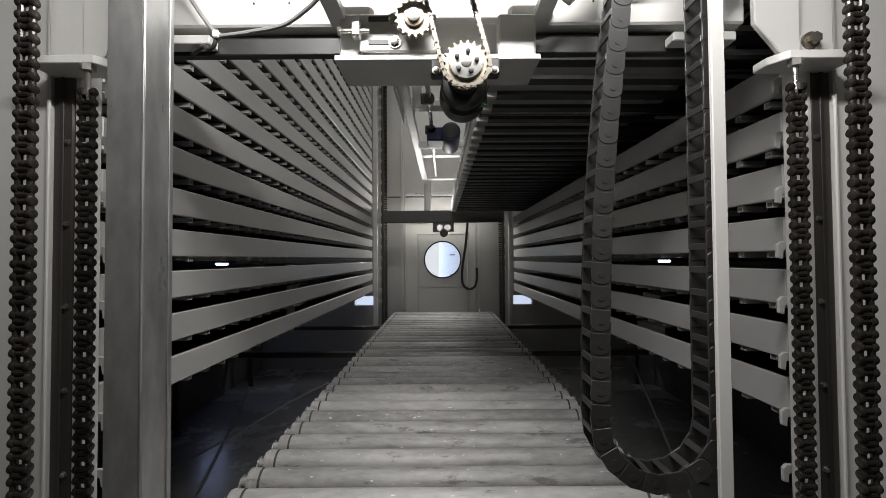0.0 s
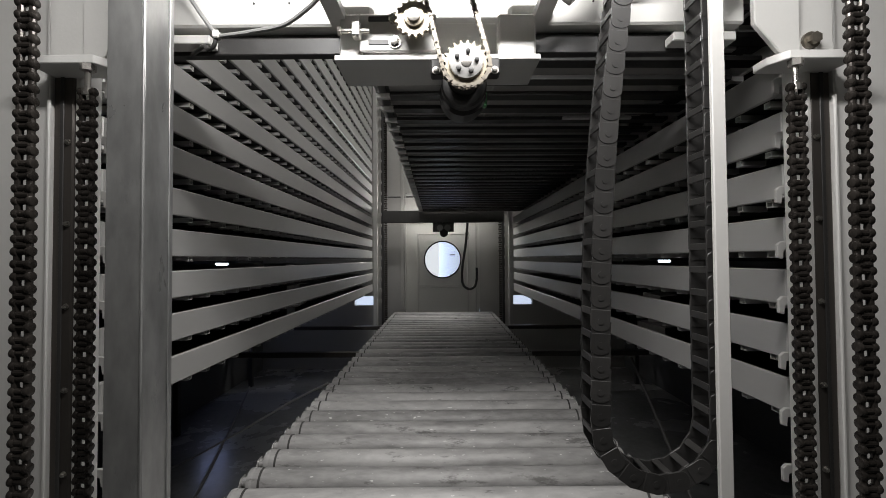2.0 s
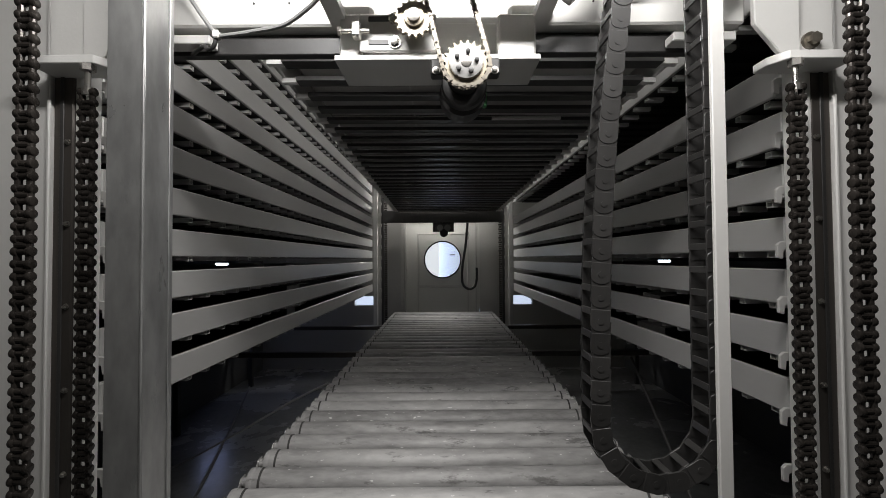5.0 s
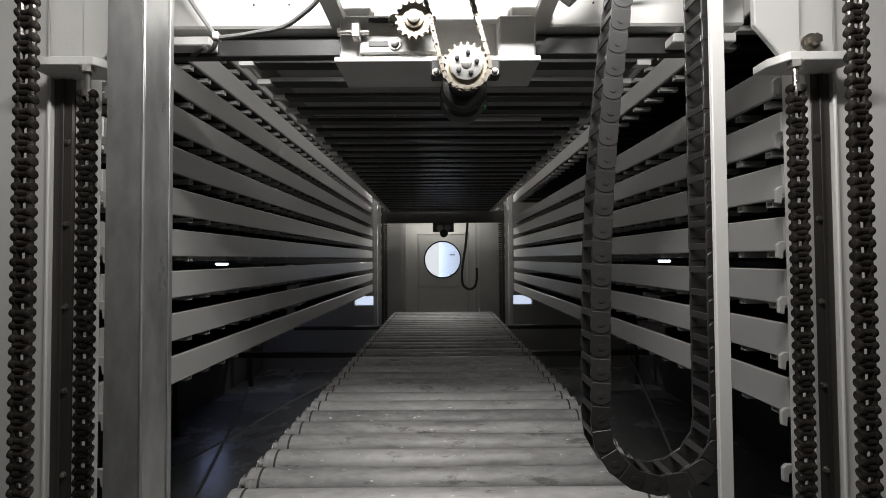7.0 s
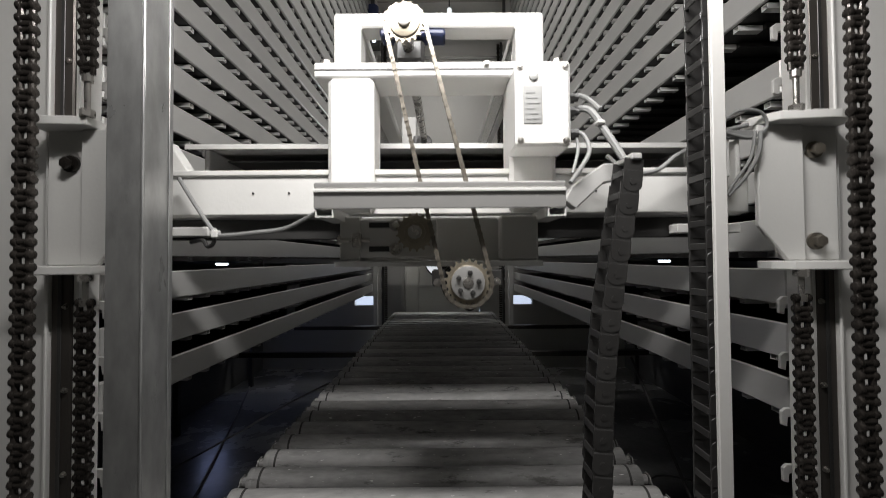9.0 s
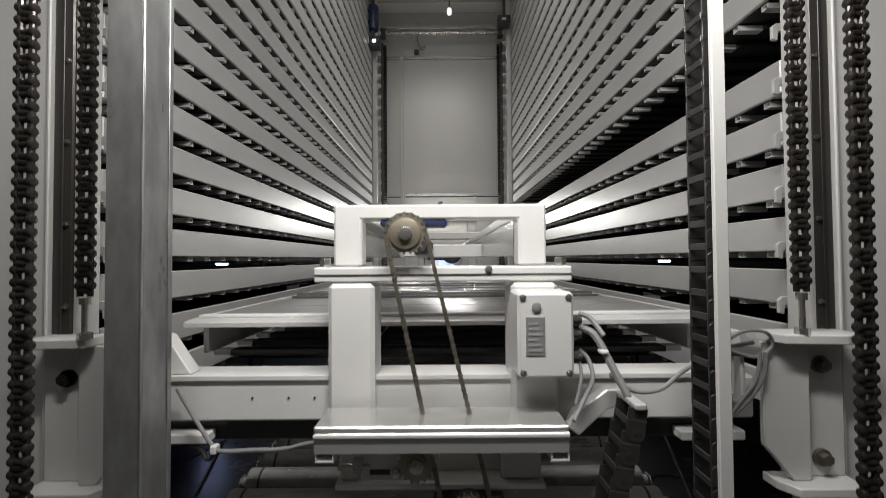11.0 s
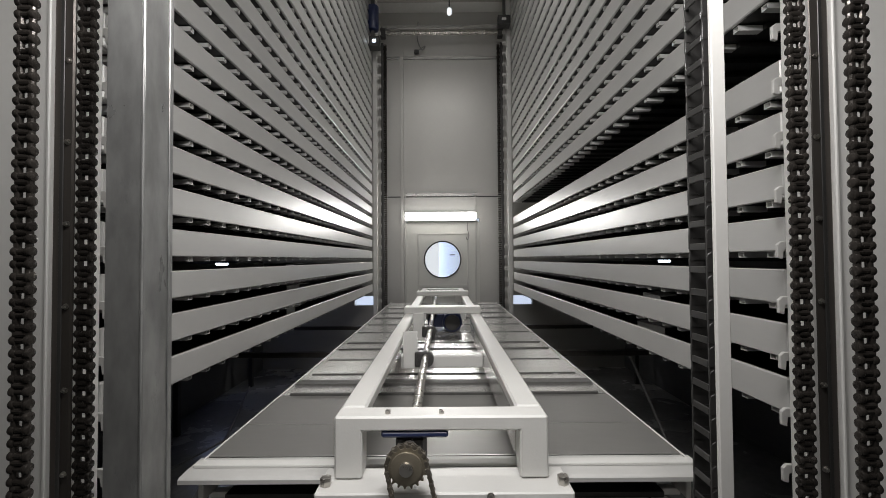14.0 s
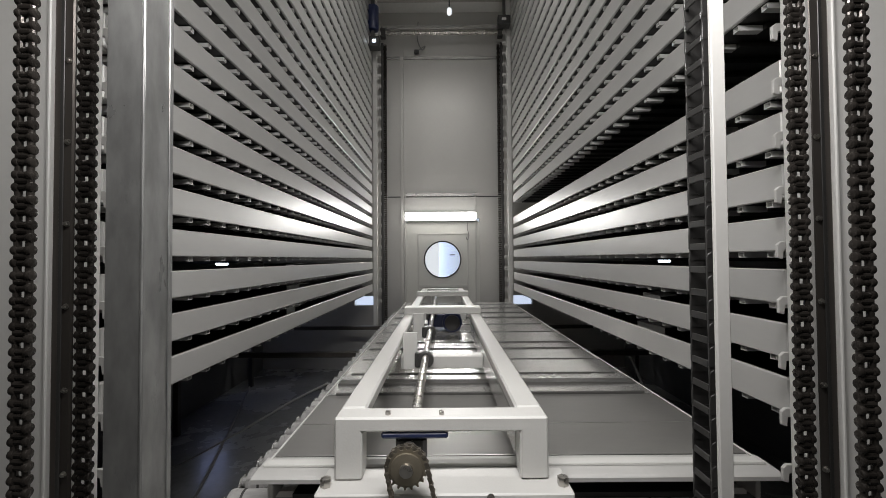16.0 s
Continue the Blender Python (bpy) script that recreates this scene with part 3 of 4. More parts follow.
    up = part("upper_sprocket", sprocket(0.039, 19, 0.008, 0.029, 0.005), M_SPROCKET, lift, "worn oily steel sprocket", m=pose(-0.0695, 0.772, 0.917))
    part("shaft_end", cyl((0, -0.012, 0), (0, 0.10, 0), 0.0125, 18, bev=0.001), M_BOLT, up)
    # junction box
    jb = part("junction_box", box(0.126, 0.222, 0.725, 0.806, 0.676, 0.822, 0.005), M_WHITE, lift, "white junction box", m=pose(0, -0.012, -0.010))
    for x, z in ((0.135, 0.685), (0.213, 0.685), (0.135, 0.813), (0.213, 0.813)):
        part("screw", bolt(x, 0.725, z, 0.004, h=0.003), M_BOLT, jb)
    part("rating_plate", box(0.140, 0.172, 0.7235, 0.7252, 0.715, 0.780, 0.0), M_PLATE, jb, "grey rating plate")
    for i in range(6):
        part("print_bar", box(0.144, 0.168 - 0.004 * (i % 3), 0.7225, 0.7234, 0.722 + 0.009 * i, 0.7255 + 0.009 * i), M_PRINT, jb)
    part("button", cyl((0.158, 0.7255, 0.797), (0.158, 0.7215, 0.797), 0.008, 18, bev=0.001), M_PLATE, jb)
    for z in (0.770, 0.745, 0.705):
        g = cyl((0.222, 0.755, z), (0.236, 0.755, z), 0.010, 8)
        cyl((0.236, 0.755, z), (0.243, 0.755, z), 0.007, 12, g)
        part("cable_gland", g, M_BLACK, jb)
    # front plate: folded channel with tube ends
    pl = box(-0.211, 0.202, 0.68, 0.770, 0.590, 0.600, 0.002)
    box(-0.211, 0.202, 0.68, 0.684, 0.556, 0.5895, 0.0015, pl)
    part("front_channel", pl, M_SHEET, lift, "bright folded zinc channel")
    part("channel_lip", box(-0.211, 0.202, 0.676, 0.6795, 0.583, 0.589, 0.001), M_WHITE, lift)
    for x in (-0.194, 0.187):
        t = 0.0025
        b = box(x - 0.015, x + 0.015, 0.682, 0.80, 0.5425, 0.5425 + t)
        box(x - 0.015, x + 0.015, 0.682, 0.80, 0.5585 - t, 0.5585, bm=b)
        box(x - 0.015, x - 0.015 + t, 0.682, 0.80, 0.5425 + t, 0.5585 - t, bm=b)
        box(x + 0.015 - t, x + 0.015, 0.682, 0.80, 0.5425 + t, 0.5585 - t, bm=b)
        part("tube_end", b, M_WHITE, lift)
    # lower drive housing
    part("housing_cheek", box(-0.189, -0.150, 0.765, 0.80, 0.470, 0.553, 0.003), M_WHITE, lift)
    part("housing_cheek", box(0.105, 0.175, 0.765, 0.80, 0.470, 0.553, 0.004), M_WHITE, lift)
    part("housing_back", box(-0.189, 0.175, 0.802, 0.808, 0.470, 0.555, 0.001), M_WHITE, lift)
    part("housing_floor", box(-0.195, 0.180, 0.752, 0.868, 0.460, 0.4695, 0.001), M_WHITE, lift)
    ts = box(-0.150, -0.010, 0.752, 0.760, 0.476, 0.545, 0.002)
    part("tensioner_plate", ts, M_WHITE, lift)
    for z in (0.492, 0.535):
        part("slot", box(-0.133, -0.085, 0.7505, 0.7525, z - 0.005, z + 0.005, 0.001), M_BLACK, lift)
    rod = cyl((-0.186, 0.742, 0.508), (-0.13, 0.742, 0.508), 0.004, 10)
    box(-0.160, -0.145, 0.732, 0.752, 0.495, 0.521, 0.002, rod)
    cyl((-0.186, 0.742, 0.508), (-0.181, 0.742, 0.508), 0.008, 6, rod)
    part("tension_screw", rod, M_BOLT, lift)
    for x, z in ((-0.085, 0.492), (-0.085, 0.535)):
        part("bolt", bolt(x, 0.7505, z, 0.008), M_BOLT, lift)
    sp = part("idler_sprocket", sprocket(0.034, 17, 0.008, 0.018, 0.006), M_SPROCKET, lift, m=pose(-0.048, 0.722, 0.520))
    part("axle_cap", cyl((0, -0.006, 0), (0, -0.012, 0), 0.012, 20, bev=0.001), M_BOLT, sp)
    # motor sprocket with bolted hub
    ms = part("motor_sprocket", sprocket(0.041, 21, 0.008, 0.030, 0.005), M_SPROCKET, lift, "brass-coloured motor sprocket with bolted hub", m=pose(0.042, 0.711, 0.433))
    for a in (0.15, 1.4, 2.65, 3.9, 5.15):
        x, z = 0.018 * math.cos(a), 0.018 * math.sin(a)
        part("hub_bolt", cyl((x, -0.0075, z), (x, -0.0135, z), 0.0042, 12, bev=0.0006), M_BLACK, ms)
    part("hub_face", cyl((0, -0.0045, 0), (0, -0.0075, 0), 0.0285, 32, bev=0.0008), M_SHEET, ms, "bright machined hub plate")
    part("shaft_end", cyl((0, -0.0075, 0), (0, -0.0095, 0), 0.009, 20, bev=0.0006), M_BOLT, ms)
    mo = cyl((0.042, 0.722, 0.433), (0.042, 0.80, 0.433), 0.030, 24)
    part("motor_neck", mo, M_BLACK, lift)
    prof = [(0.030, 0.775), (0.040, 0.777), (0.043, 0.782), (0.043, 0.800), (0.038, 0.803), (0.038, 0.815), (0.046, 0.818), (0.047, 0.850), (0.044, 0.868), (0.036, 0.878)]
    mo = bmesh.new()
    rings = [[mo.verts.new((0.042 + r * math.cos(2 * math.pi * k / 28), y, 0.425 + r * math.sin(2 * math.pi * k / 28))) for k in range(28)] for r, y in prof]
    for a, b in zip(rings, rings[1:]):
        for k in range(28):
            mo.faces.new((a[k], a[(k + 1) % 28], b[(k + 1) % 28], b[k]))
    mo.faces.new(rings[0])
    mo.faces.new(rings[-1][::-1])
    bmesh.ops.recalc_face_normals(mo, faces=mo.faces[:])
    part("hoist_motor", mo, M_BLACK, lift, "black round drive motor")
    for s in (-1, 1):
        b = box(0.042 + s * 0.05 - 0.012, 0.042 + s * 0.05 + 0.012, 0.735, 0.760, 0.425, 0.455, 0.003)
        part("motor_mount", b, M_BLACK, lift)
        part("bolt", bolt(0.042 + s * 0.052, 0.735, 0.432, 0.005), M_BOLT, lift)
    part("terminal_mark", box(0.080, 0.0895, 0.822, 0.838, 0.400, 0.430, 0.002), M_GREEN, lift)
    # side brackets that ride on the guides
    for s in (-1, 1):
        b = prism([(s * 0.578, 0.716), (s * 0.662, 0.716), (s * 0.662, 0.466), (s * 0.630, 0.466), (s * 0.578, 0.530)], 0.762, 0.774, bev=0.002)
        br = part("side_bracket", b, M_WHITE, lift)
        part("back_plate", box(min(s * 0.655, s * 0.738), max(s * 0.655, s * 0.738), 0.778, 0.790, 0.466, 0.730, 0.002), M_WHITE, br)
        if s > 0:
            edge = [(0.575, 0.775), (0.600, 0.735), (0.700, 0.725), (0.742, 0.740), (0.742, 0.80), (0.575, 0.80)]
        else:
            edge = [(-0.632, 0.775), (-0.632, 0.738), (-0.712, 0.732), (-0.742, 0.745), (-0.742, 0.80), (-0.632, 0.80)]
        part("top_flange", prism(edge, 0.7165, 0.7325, axis="z", bev=0.0015), M_WHITE, br)
        part("gusset", prism([(s * 0.664, 0.7160), (s * 0.715, 0.7160), (s * 0.664, 0.655)], 0.7745, 0.7775), M_WHITE, br)
        part("bottom_flange", prism([(s * 0.60, 0.765), (s * 0.62, 0.735), (s * 0.742, 0.735), (s * 0.742, 0.80), (s * 0.60, 0.80)], 0.450, 0.4655, axis="z", bev=0.0015), M_WHITE, br)
        part("web", box(min(s * 0.660, s * 0.668), max(s * 0.660, s * 0.668), 0.7745, 0.778, 0.47, 0.728), M_GALV, br)
        for z in (0.552, 0.515):
            part("slot", box(min(s * 0.664, s * 0.671), max(s * 0.664, s * 0.671), 0.7765, 0.7785, z - 0.008, z + 0.008, 0.0005), M_BLACK, br)
        for z in (0.672, 0.502) if s > 0 else (0.655,):
            q = cyl((s * 0.692, 0.778, z), (s * 0.692, 0.772, z), 0.016, 18)
            cyl((s * 0.692, 0.772, z), (s * 0.692, 0.760, z), 0.011, 6, q, bev=0.001)
            part("bolt", q, M_DRIVE if s > 0 else M_CHAIN, br)
        # threaded chain anchors
        for z0, z1 in ((0.732, 0.800), (0.450, 0.400)):
            q = cyl((s * 0.634, 0.742, z0), (s * 0.634, 0.742, z1), 0.005, 10)
            cyl((s * 0.634, 0.742, z0), (s * 0.634, 0.742, z0 + (0.012 if z1 > z0 else -0.012)), 0.012, 6, q)
            cyl((s * 0.634, 0.742, z1 - 0.006), (s * 0.634, 0.742, z1 + 0.006), 0.009, 10, q)
            part("chain_anchor", q, M_BOLT, br)
    # cable chain arm
    ar = prism([(0.215, 0.575), (0.228, 0.600), (0.285, 0.640), (0.318, 0.640), (0.318, 0.612), (0.285, 0.606), (0.235, 0.560)], 0.735, 0.760, bev=0.002)
    box(0.300, 0.318, 0.66, 0.736, 0.630, 0.640, 0.002, ar)
    part("cable_chain_arm", ar, M_TRAY, lift)
    # cables on the right half and the sensors
    for path, r in (([(0.243, 0.755, 0.745), (0.265, 0.74, 0.735), (0.285, 0.72, 0.69), (0.305, 0.70, 0.640)], 0.0065),
                    ([(0.243, 0.755, 0.770), (0.262, 0.75, 0.762), (0.278, 0.73, 0.735)], 0.0045),
                    ([(0.243, 0.755, 0.705), (0.256, 0.745, 0.69), (0.258, 0.73, 0.66), (0.240, 0.72, 0.63), (0.215, 0.70, 0.600)], 0.004),
                    ([(0.238, 0.755, 0.705), (0.240, 0.745, 0.69), (0.238, 0.73, 0.66), (0.225, 0.72, 0.62)], 0.003),
                    ([(0.300, 0.76, 0.66), (0.34, 0.76, 0.630), (0.39, 0.76, 0.632), (0.43, 0.765, 0.66), (0.47, 0.77, 0.68), (0.50, 0.77, 0.70), (0.56, 0.76, 0.715)], 0.004),
                    ([(0.50, 0.77, 0.70), (0.53, 0.75, 0.735), (0.575, 0.75, 0.735), (0.59, 0.755, 0.71), (0.56, 0.755, 0.69), (0.52, 0.76, 0.70)], 0.003),
                    ([(0.575, 0.75, 0.70), (0.57, 0.75, 0.66), (0.55, 0.755, 0.62), (0.52, 0.76, 0.585)], 0.004),
                    ([(0.565, 0.75, 0.70), (0.555, 0.75, 0.65), (0.53, 0.755, 0.61), (0.51, 0.76, 0.575)], 0.003)):
        part("cable", tube(path, r), M_CABLE, lift)
    part("sensor", box(0.505, 0.53, 0.765, 0.795, 0.62, 0.70, 0.003), M_WHITE, lift)
    part("sensor", box(0.540, 0.548, 0.765, 0.795, 0.60, 0.69, 0.002), M_WHITE, lift)
    part("sensor_bracket", box(0.49, 0.575, 0.76, 0.772, 0.690, 0.706, 0.002), M_CABLE, lift)
    part("sensor_cable_tie", box(0.268, 0.282, 0.715, 0.735, 0.705, 0.712, 0.002), M_WHITE, lift)
    # loose cable on the left half
    part("cable", tube([(-0.50, 0.79, 0.63), (-0.46, 0.785, 0.57), (-0.425, 0.78, 0.525), (-0.40, 0.775, 0.520), (-0.35, 0.77, 0.524), (-0.29, 0.76, 0.530), (-0.24, 0.74, 0.548), (-0.21, 0.72, 0.56)], 0.004), M_CABLE, lift)
    part("cable", tube([(-0.425, 0.78, 0.522), (-0.43, 0.782, 0.505), (-0.445, 0.79, 0.500), (-0.46, 0.80, 0.512), (-0.50, 0.83, 0.51)], 0.004), M_BLACK, lift)
    part("cable_tie", box(-0.430, -0.418, 0.772, 0.788, 0.515, 0.530, 0.002), M_WHITE, lift)
    for x0, x1 in ((-0.56, -0.20), (0.19, 0.56)):
        part("under_rail", box(x0, x1, 0.84, 0.862, 0.514, 0.555, 0.002), M_BLACK, lift)
    for x0, x1 in ((-0.60, -0.452), (0.452, 0.575)):
        part("under_strip", box(x0, x1, 0.805, 0.838, 0.520, 0.538, 0.002), M_WHITE, lift)
    # rear rollers and clamp
    for x in (-0.03, 0.05):
        part("rear_roller", cyl((x, 4.50, 0.43), (x, 4.54, 0.43), 0.035, 18), M_SHEET, lift)
    part("rear_clamp", box(-0.11, 0.12, 4.542, 4.56, 0.39, 0.4915, 0.004), M_DARKSTEEL, lift)
    part("rear_hub", cyl((0.01, 4.50, 0.375), (0.01, 4.56, 0.375), 0.045, 18), M_BLACK, lift)


carriage()


def drive_chain():
    """The short roller chain between the upper and the motor sprocket."""
    ch = thing("drive_chain", "oily roller chain of the carriage drive", "chain")
    pitch = 0.0127
    a, b = Vector((-0.0695, 0.917)), Vector((0.042, 0.433))
    ra, rb = 0.037, 0.041
    d = (b - a).normalized()
    n = Vector((-d.y, d.x))
    pts = []
    run = (b - a).length
    m = int(run / pitch)
    pts += [(a + n * ra + (b + n * rb - a - n * ra) * i / m) for i in range(m)]
    k = int(math.pi * rb / pitch)
    pts += [(b + rb * (math.cos(math.pi * i / k) * n + math.sin(math.pi * i / k) * d)) for i in range(k)]
    pts += [(b - n * rb + (a - n * ra - b + n * rb) * i / m) for i in range(m)]
    k = int(math.pi * ra / pitch)
    pts += [(a + ra * (-math.cos(math.pi * i / k) * n - math.sin(math.pi * i / k) * d)) for i in range(k)]
    meshes = []
    for wd in (0.0042, 0.0060):
        bm = bmesh.new()
        for y in (-wd, wd):
            prism([(-0.0085, -0.0028), (-0.0065, -0.0045), (-0.003, -0.0032), (0.003, -0.0032), (0.0065, -0.0045), (0.0085, -0.0028), (0.0085, 0.0028), (0.0065, 0.0045), (0.003, 0.0032), (-0.003, 0.0032), (-0.0065, 0.0045), (-0.0085, 0.0028)], y - 0.0007, y + 0.0007, bm)
        cyl((-0.00635, -0.006, 0), (-0.00635, 0.006, 0), 0.0036, 8, bm)
        cyl((0.00635, -0.0078, 0), (0.00635, 0.0078, 0), 0.002, 6, bm)
        meshes.append(mesh_of(bm, "link", M_DRIVE))
    for i, p in enumerate(pts):
        q = pts[(i + 1) % len(pts)]
        mid, dd = (p + q) / 2, q - p
        ob = new("link", meshes[i % 2])
        ob.parent = ch
        ob.matrix_basis = Matrix.Translation((mid.x, 0.715 + 0.061 * (mid.y - 0.433) / 0.484, mid.y)) @ pose(0, 0, 0, 0, -math.degrees(math.atan2(dd.y, dd.x)), 0)
    return ch


drive = drive_chain()

# ---- lift chains: closed loops over a top and a bottom sprocket ----
CH_TOP, CH_BOT, CH_PITCH = 2.10, 0.24, 0.01905
CH_FRONT, CH_REAR = 0.632, 0.742
CH_R = (CH_REAR - CH_FRONT) / 2
AN_TOP, AN_BOT = 0.800, 0.400


def lift_chain(s):
    ch = thing("lift_chain", "dark oiled duplex lift chain", "chain", "lift chains", pose(s * 0.634, 0, 0))
    meshes = []
    for wide in (0, 1):
        bm = cyl((-0.010, 0, -0.0095), (0.010, 0, -0.0095), 0.0056, 12)
        for d in (-1, 1):
            cyl((d * 0.0058, 0, -0.0095), (d * 0.0152, 0, -0.0095), 0.0082, 14, bm, bev=0.0034)
            cyl((d * 0.0090, 0, -0.0100), (d * 0.0090, 0, 0.0100), 0.0050, 10, bm)
        if wide:
            cyl((-0.0095, 0, 0.0), (0.0095, 0, 0.0), 0.0062, 12, bm)
        meshes.append(mesh_of(bm, "link", M_CHAIN, True))
    straight = CH_TOP - CH_BOT
    total = 2 * straight + 2 * math.pi * CH_R - (AN_TOP - AN_BOT)
    n = int(total / CH_PITCH)
    links = []
    for i in range(n):
        ob = new("link", meshes[i % 2])
        ob.parent = ch
        links.append((ob, (i + 0.5) * CH_PITCH))
    return ch, links


def chain_pose(u, off):
    """Pose of a link u metres along the loop from the lower anchor, the carriage raised by off."""
    z = AN_BOT + off
    cy = (CH_FRONT + CH_REAR) / 2
    a = z - CH_BOT
    if u < a:
        return pose(0, CH_REAR, z - u, 180)
    u -= a
    arc = math.pi * CH_R
    if u < arc:
        t = u / CH_R
        return pose(0, cy + CH_R * math.cos(t), CH_BOT - CH_R * math.sin(t), 180 - math.degrees(t))
    u -= arc
    st = CH_TOP - CH_BOT
    if u < st:
        return pose(0, CH_FRONT, CH_BOT + u, 0)
    u -= st
    if u < arc:
        t = u / CH_R
        return pose(0, cy - CH_R * math.cos(t), CH_TOP + CH_R * math.sin(t), -math.degrees(t))
    u -= arc
    return pose(0, CH_REAR, CH_TOP - u, -180)


lift_chains = [lift_chain(s) for s in (-1, 1)]
for s in (-1, 1):
    for z in (CH_TOP, CH_BOT):
        w = thing("chain_wheel", "dark steel chain wheel on its shaft", "chain wheel", "chain wheels", pose(s * 0.634, (CH_FRONT + CH_REAR) / 2, z, 0, 0, 90))
        part("wheel", sprocket(CH_R + 0.003, 20, 0.010, 0.03, 0.012), M_DARKSTEEL, w)
        part("shaft", cyl((0, -0.20, 0), (0, 0.05, 0), 0.015, 14), M_BOLT, w)

# ---- cable chain: links run through a bend that travels at half the lift's speed ----
EC_Y, EC_PITCH, EC_R = 0.690, 0.0375, 0.0935
EC_XR, EC_TOP = 0.435, 2.40
EC_XL = EC_XR - 2 * EC_R
EC_XA, EC_ZA = 0.309, 0.628
EC_BEND = 1.037
HIGH = 1.202


def ec_length(za, zb):
    return math.hypot(EC_XA - EC_XL, za - zb) + math.pi * EC_R + (EC_TOP - zb)


EC_LEN = ec_length(EC_ZA + HIGH, EC_BEND)


def cable_chain():
    ch = thing("cable_chain", "black plastic cable chain hanging in a loop", "cable chain")
    h, w, t = 0.0155, 0.0245, 0.0035
    bm = bmesh.new()
    L = EC_PITCH
    for y, g in ((-w, 0.0), (w - t, 0.0)):
        out = []
        for k in range(7):
            a = math.pi * k / 6
            out.append((L / 2 + 0.002 + 0.010 * math.sin(a), h * math.cos(a)))
        out += [(-L / 2 + 0.002, -h), (-L / 2 + 0.002, h)]
        e = 0.0009 if y < 0 else -0.0009
        lead = [(x, z) for x, z in out[:7]] + [(-0.004, -h), (-0.004, h)]
        prism(lead, y - e, y - e + t, bm, bev=0.0005)
        prism([(-0.003, -h * 0.97), (-L / 2 - 0.004, -h * 0.97), (-L / 2 - 0.004, h * 0.97), (-0.003, h * 0.97)], y, y + t, bm)
        yy = y - e - 0.0008 if y < 0 else y - e + t
        cyl((L / 2 - 0.004, yy, 0), (L / 2 - 0.004, yy + 0.0008, 0), 0.005, 14, bm)
    for z in (-h, h - 0.003):
        box(-0.0055, 0.0055, -w + t, w - t, z, z + 0.003, 0.0008, bm, seg=1)
    me = mesh_of(bm, "link", M_LINK, True)
    n = int(EC_LEN / EC_PITCH)
    links = []
    for i in range(n):
        ob = new("link", me)
        ob.parent = ch
        links.append((ob, (i + 0.5) * EC_PITCH))
    return ch, links


def ec_pose(u, off):
    za = EC_ZA + off
    lo, hi = -0.5, za
    for _ in range(40):
        mid = (lo + hi) / 2
        if ec_length(za, mid) > EC_LEN:
            lo = mid
        else:
            hi = mid
    zb = (lo + hi) / 2
    run = math.hypot(EC_XA - EC_XL, za - zb)
    lean = math.degrees(math.atan2(EC_XA - EC_XL, za - zb))
    if u < run:
        k = u / run
        bow = -0.018 * math.sin(math.pi * k)
        return pose(EC_XA + (EC_XL - EC_XA) * k + bow, EC_Y, za + (zb - za) * k, 0, 90 + lean, 0)
    u -= run
    arc = math.pi * EC_R
    if u < arc:
        t = u / EC_R
        return pose(EC_XR - EC_R - EC_R * math.cos(t), EC_Y, zb - EC_R * math.sin(t), 0, 90 - math.degrees(t), 0)
    u -= arc
    return pose(EC_XR, EC_Y, zb + u, 0, -90, 0)


ec, ec_links = cable_chain()
part("end_clamp", box(EC_XR - 0.022, EC_XR + 0.022, EC_Y - 0.03, EC_Y + 0.03, EC_TOP - 0.02, EC_TOP + 0.05, 0.003), M_DARKSTEEL, ec)

# ---- far end details ----
rear_loop = thing("cable_loop", "black cable hanging in a loop before the end wall", "cable")
part("cable", tube([(0.272, 4.606, 0.68), (0.27, 4.608, 0.58), (0.25, 4.63, 0.35), (0.215, 4.66, 0.12), (0.21, 4.66, -0.02), (0.23, 4.66, -0.10), (0.29, 4.67, -0.135), (0.35, 4.68, -0.11), (0.375, 4.70, -0.03), (0.378, 4.72, 0.1)], 0.014), M_BLACK, rear_loop)


def far_chain(s):
    ch = thing("rear_lift_chain", "dark rear lift chain before the end wall", "chain", "rear lift chains")
    bm = bmesh.new()
    z = 0.3
    i = 0
    while z < 3.75:
        w = 0.018 if i % 2 else 0.014
        box(-w, w, -0.008, 0.008, z, z + 0.017, 0, bm)
        z += 0.025
        i += 1
    part("chain_run", bm, M_CHAIN, ch, m=pose(s * 0.655, 4.80, 0))
    part("guide_bar", box(s * 0.655 - 0.014, s * 0.655 + 0.014, 4.815, 4.835, 2.05, 3.80, 0.002), M_GUIDE, ch)
    part("guide_bar", box(s * 0.69 - 0.015, s * 0.69 + 0.015, 4.78, 4.86, 0.0, 3.80, 0.003), M_DARKSTEEL, ch)
    return ch


for s in (-1, 1):
    far_chain(s)
shaft = thing("top_shaft", "steel synchronising shaft under the roof", "shaft")
part("shaft", cyl((-0.70, 4.80, 3.92), (0.70, 4.80, 3.92), 0.022, 18), M_BOLT, shaft)
part("cross_tube", box(-0.72, 0.72, 4.90, 4.94, 4.03, 4.07, 0.004), M_SHEET, shaft)
for s in (-1, 1):
    part("bearing", box(s * 0.68 - 0.03, s * 0.68 + 0.03, 4.77, 4.85, 3.87, 3.97, 0.006), M_DARKSTEEL, shaft)
mot = thing("hoist_motor", "dark blue hoist motor hanging under the roof", "motor")
part("motor_body", cyl((-0.715, 4.30, 3.68), (-0.715, 4.30, 3.93), 0.062, 20, bev=0.01), M_BLUE, mot)
part("motor_hanger", box(-0.735, -0.695, 4.28, 4.32, 3.93, ROOF, 0.003), M_DARKSTEEL, mot)
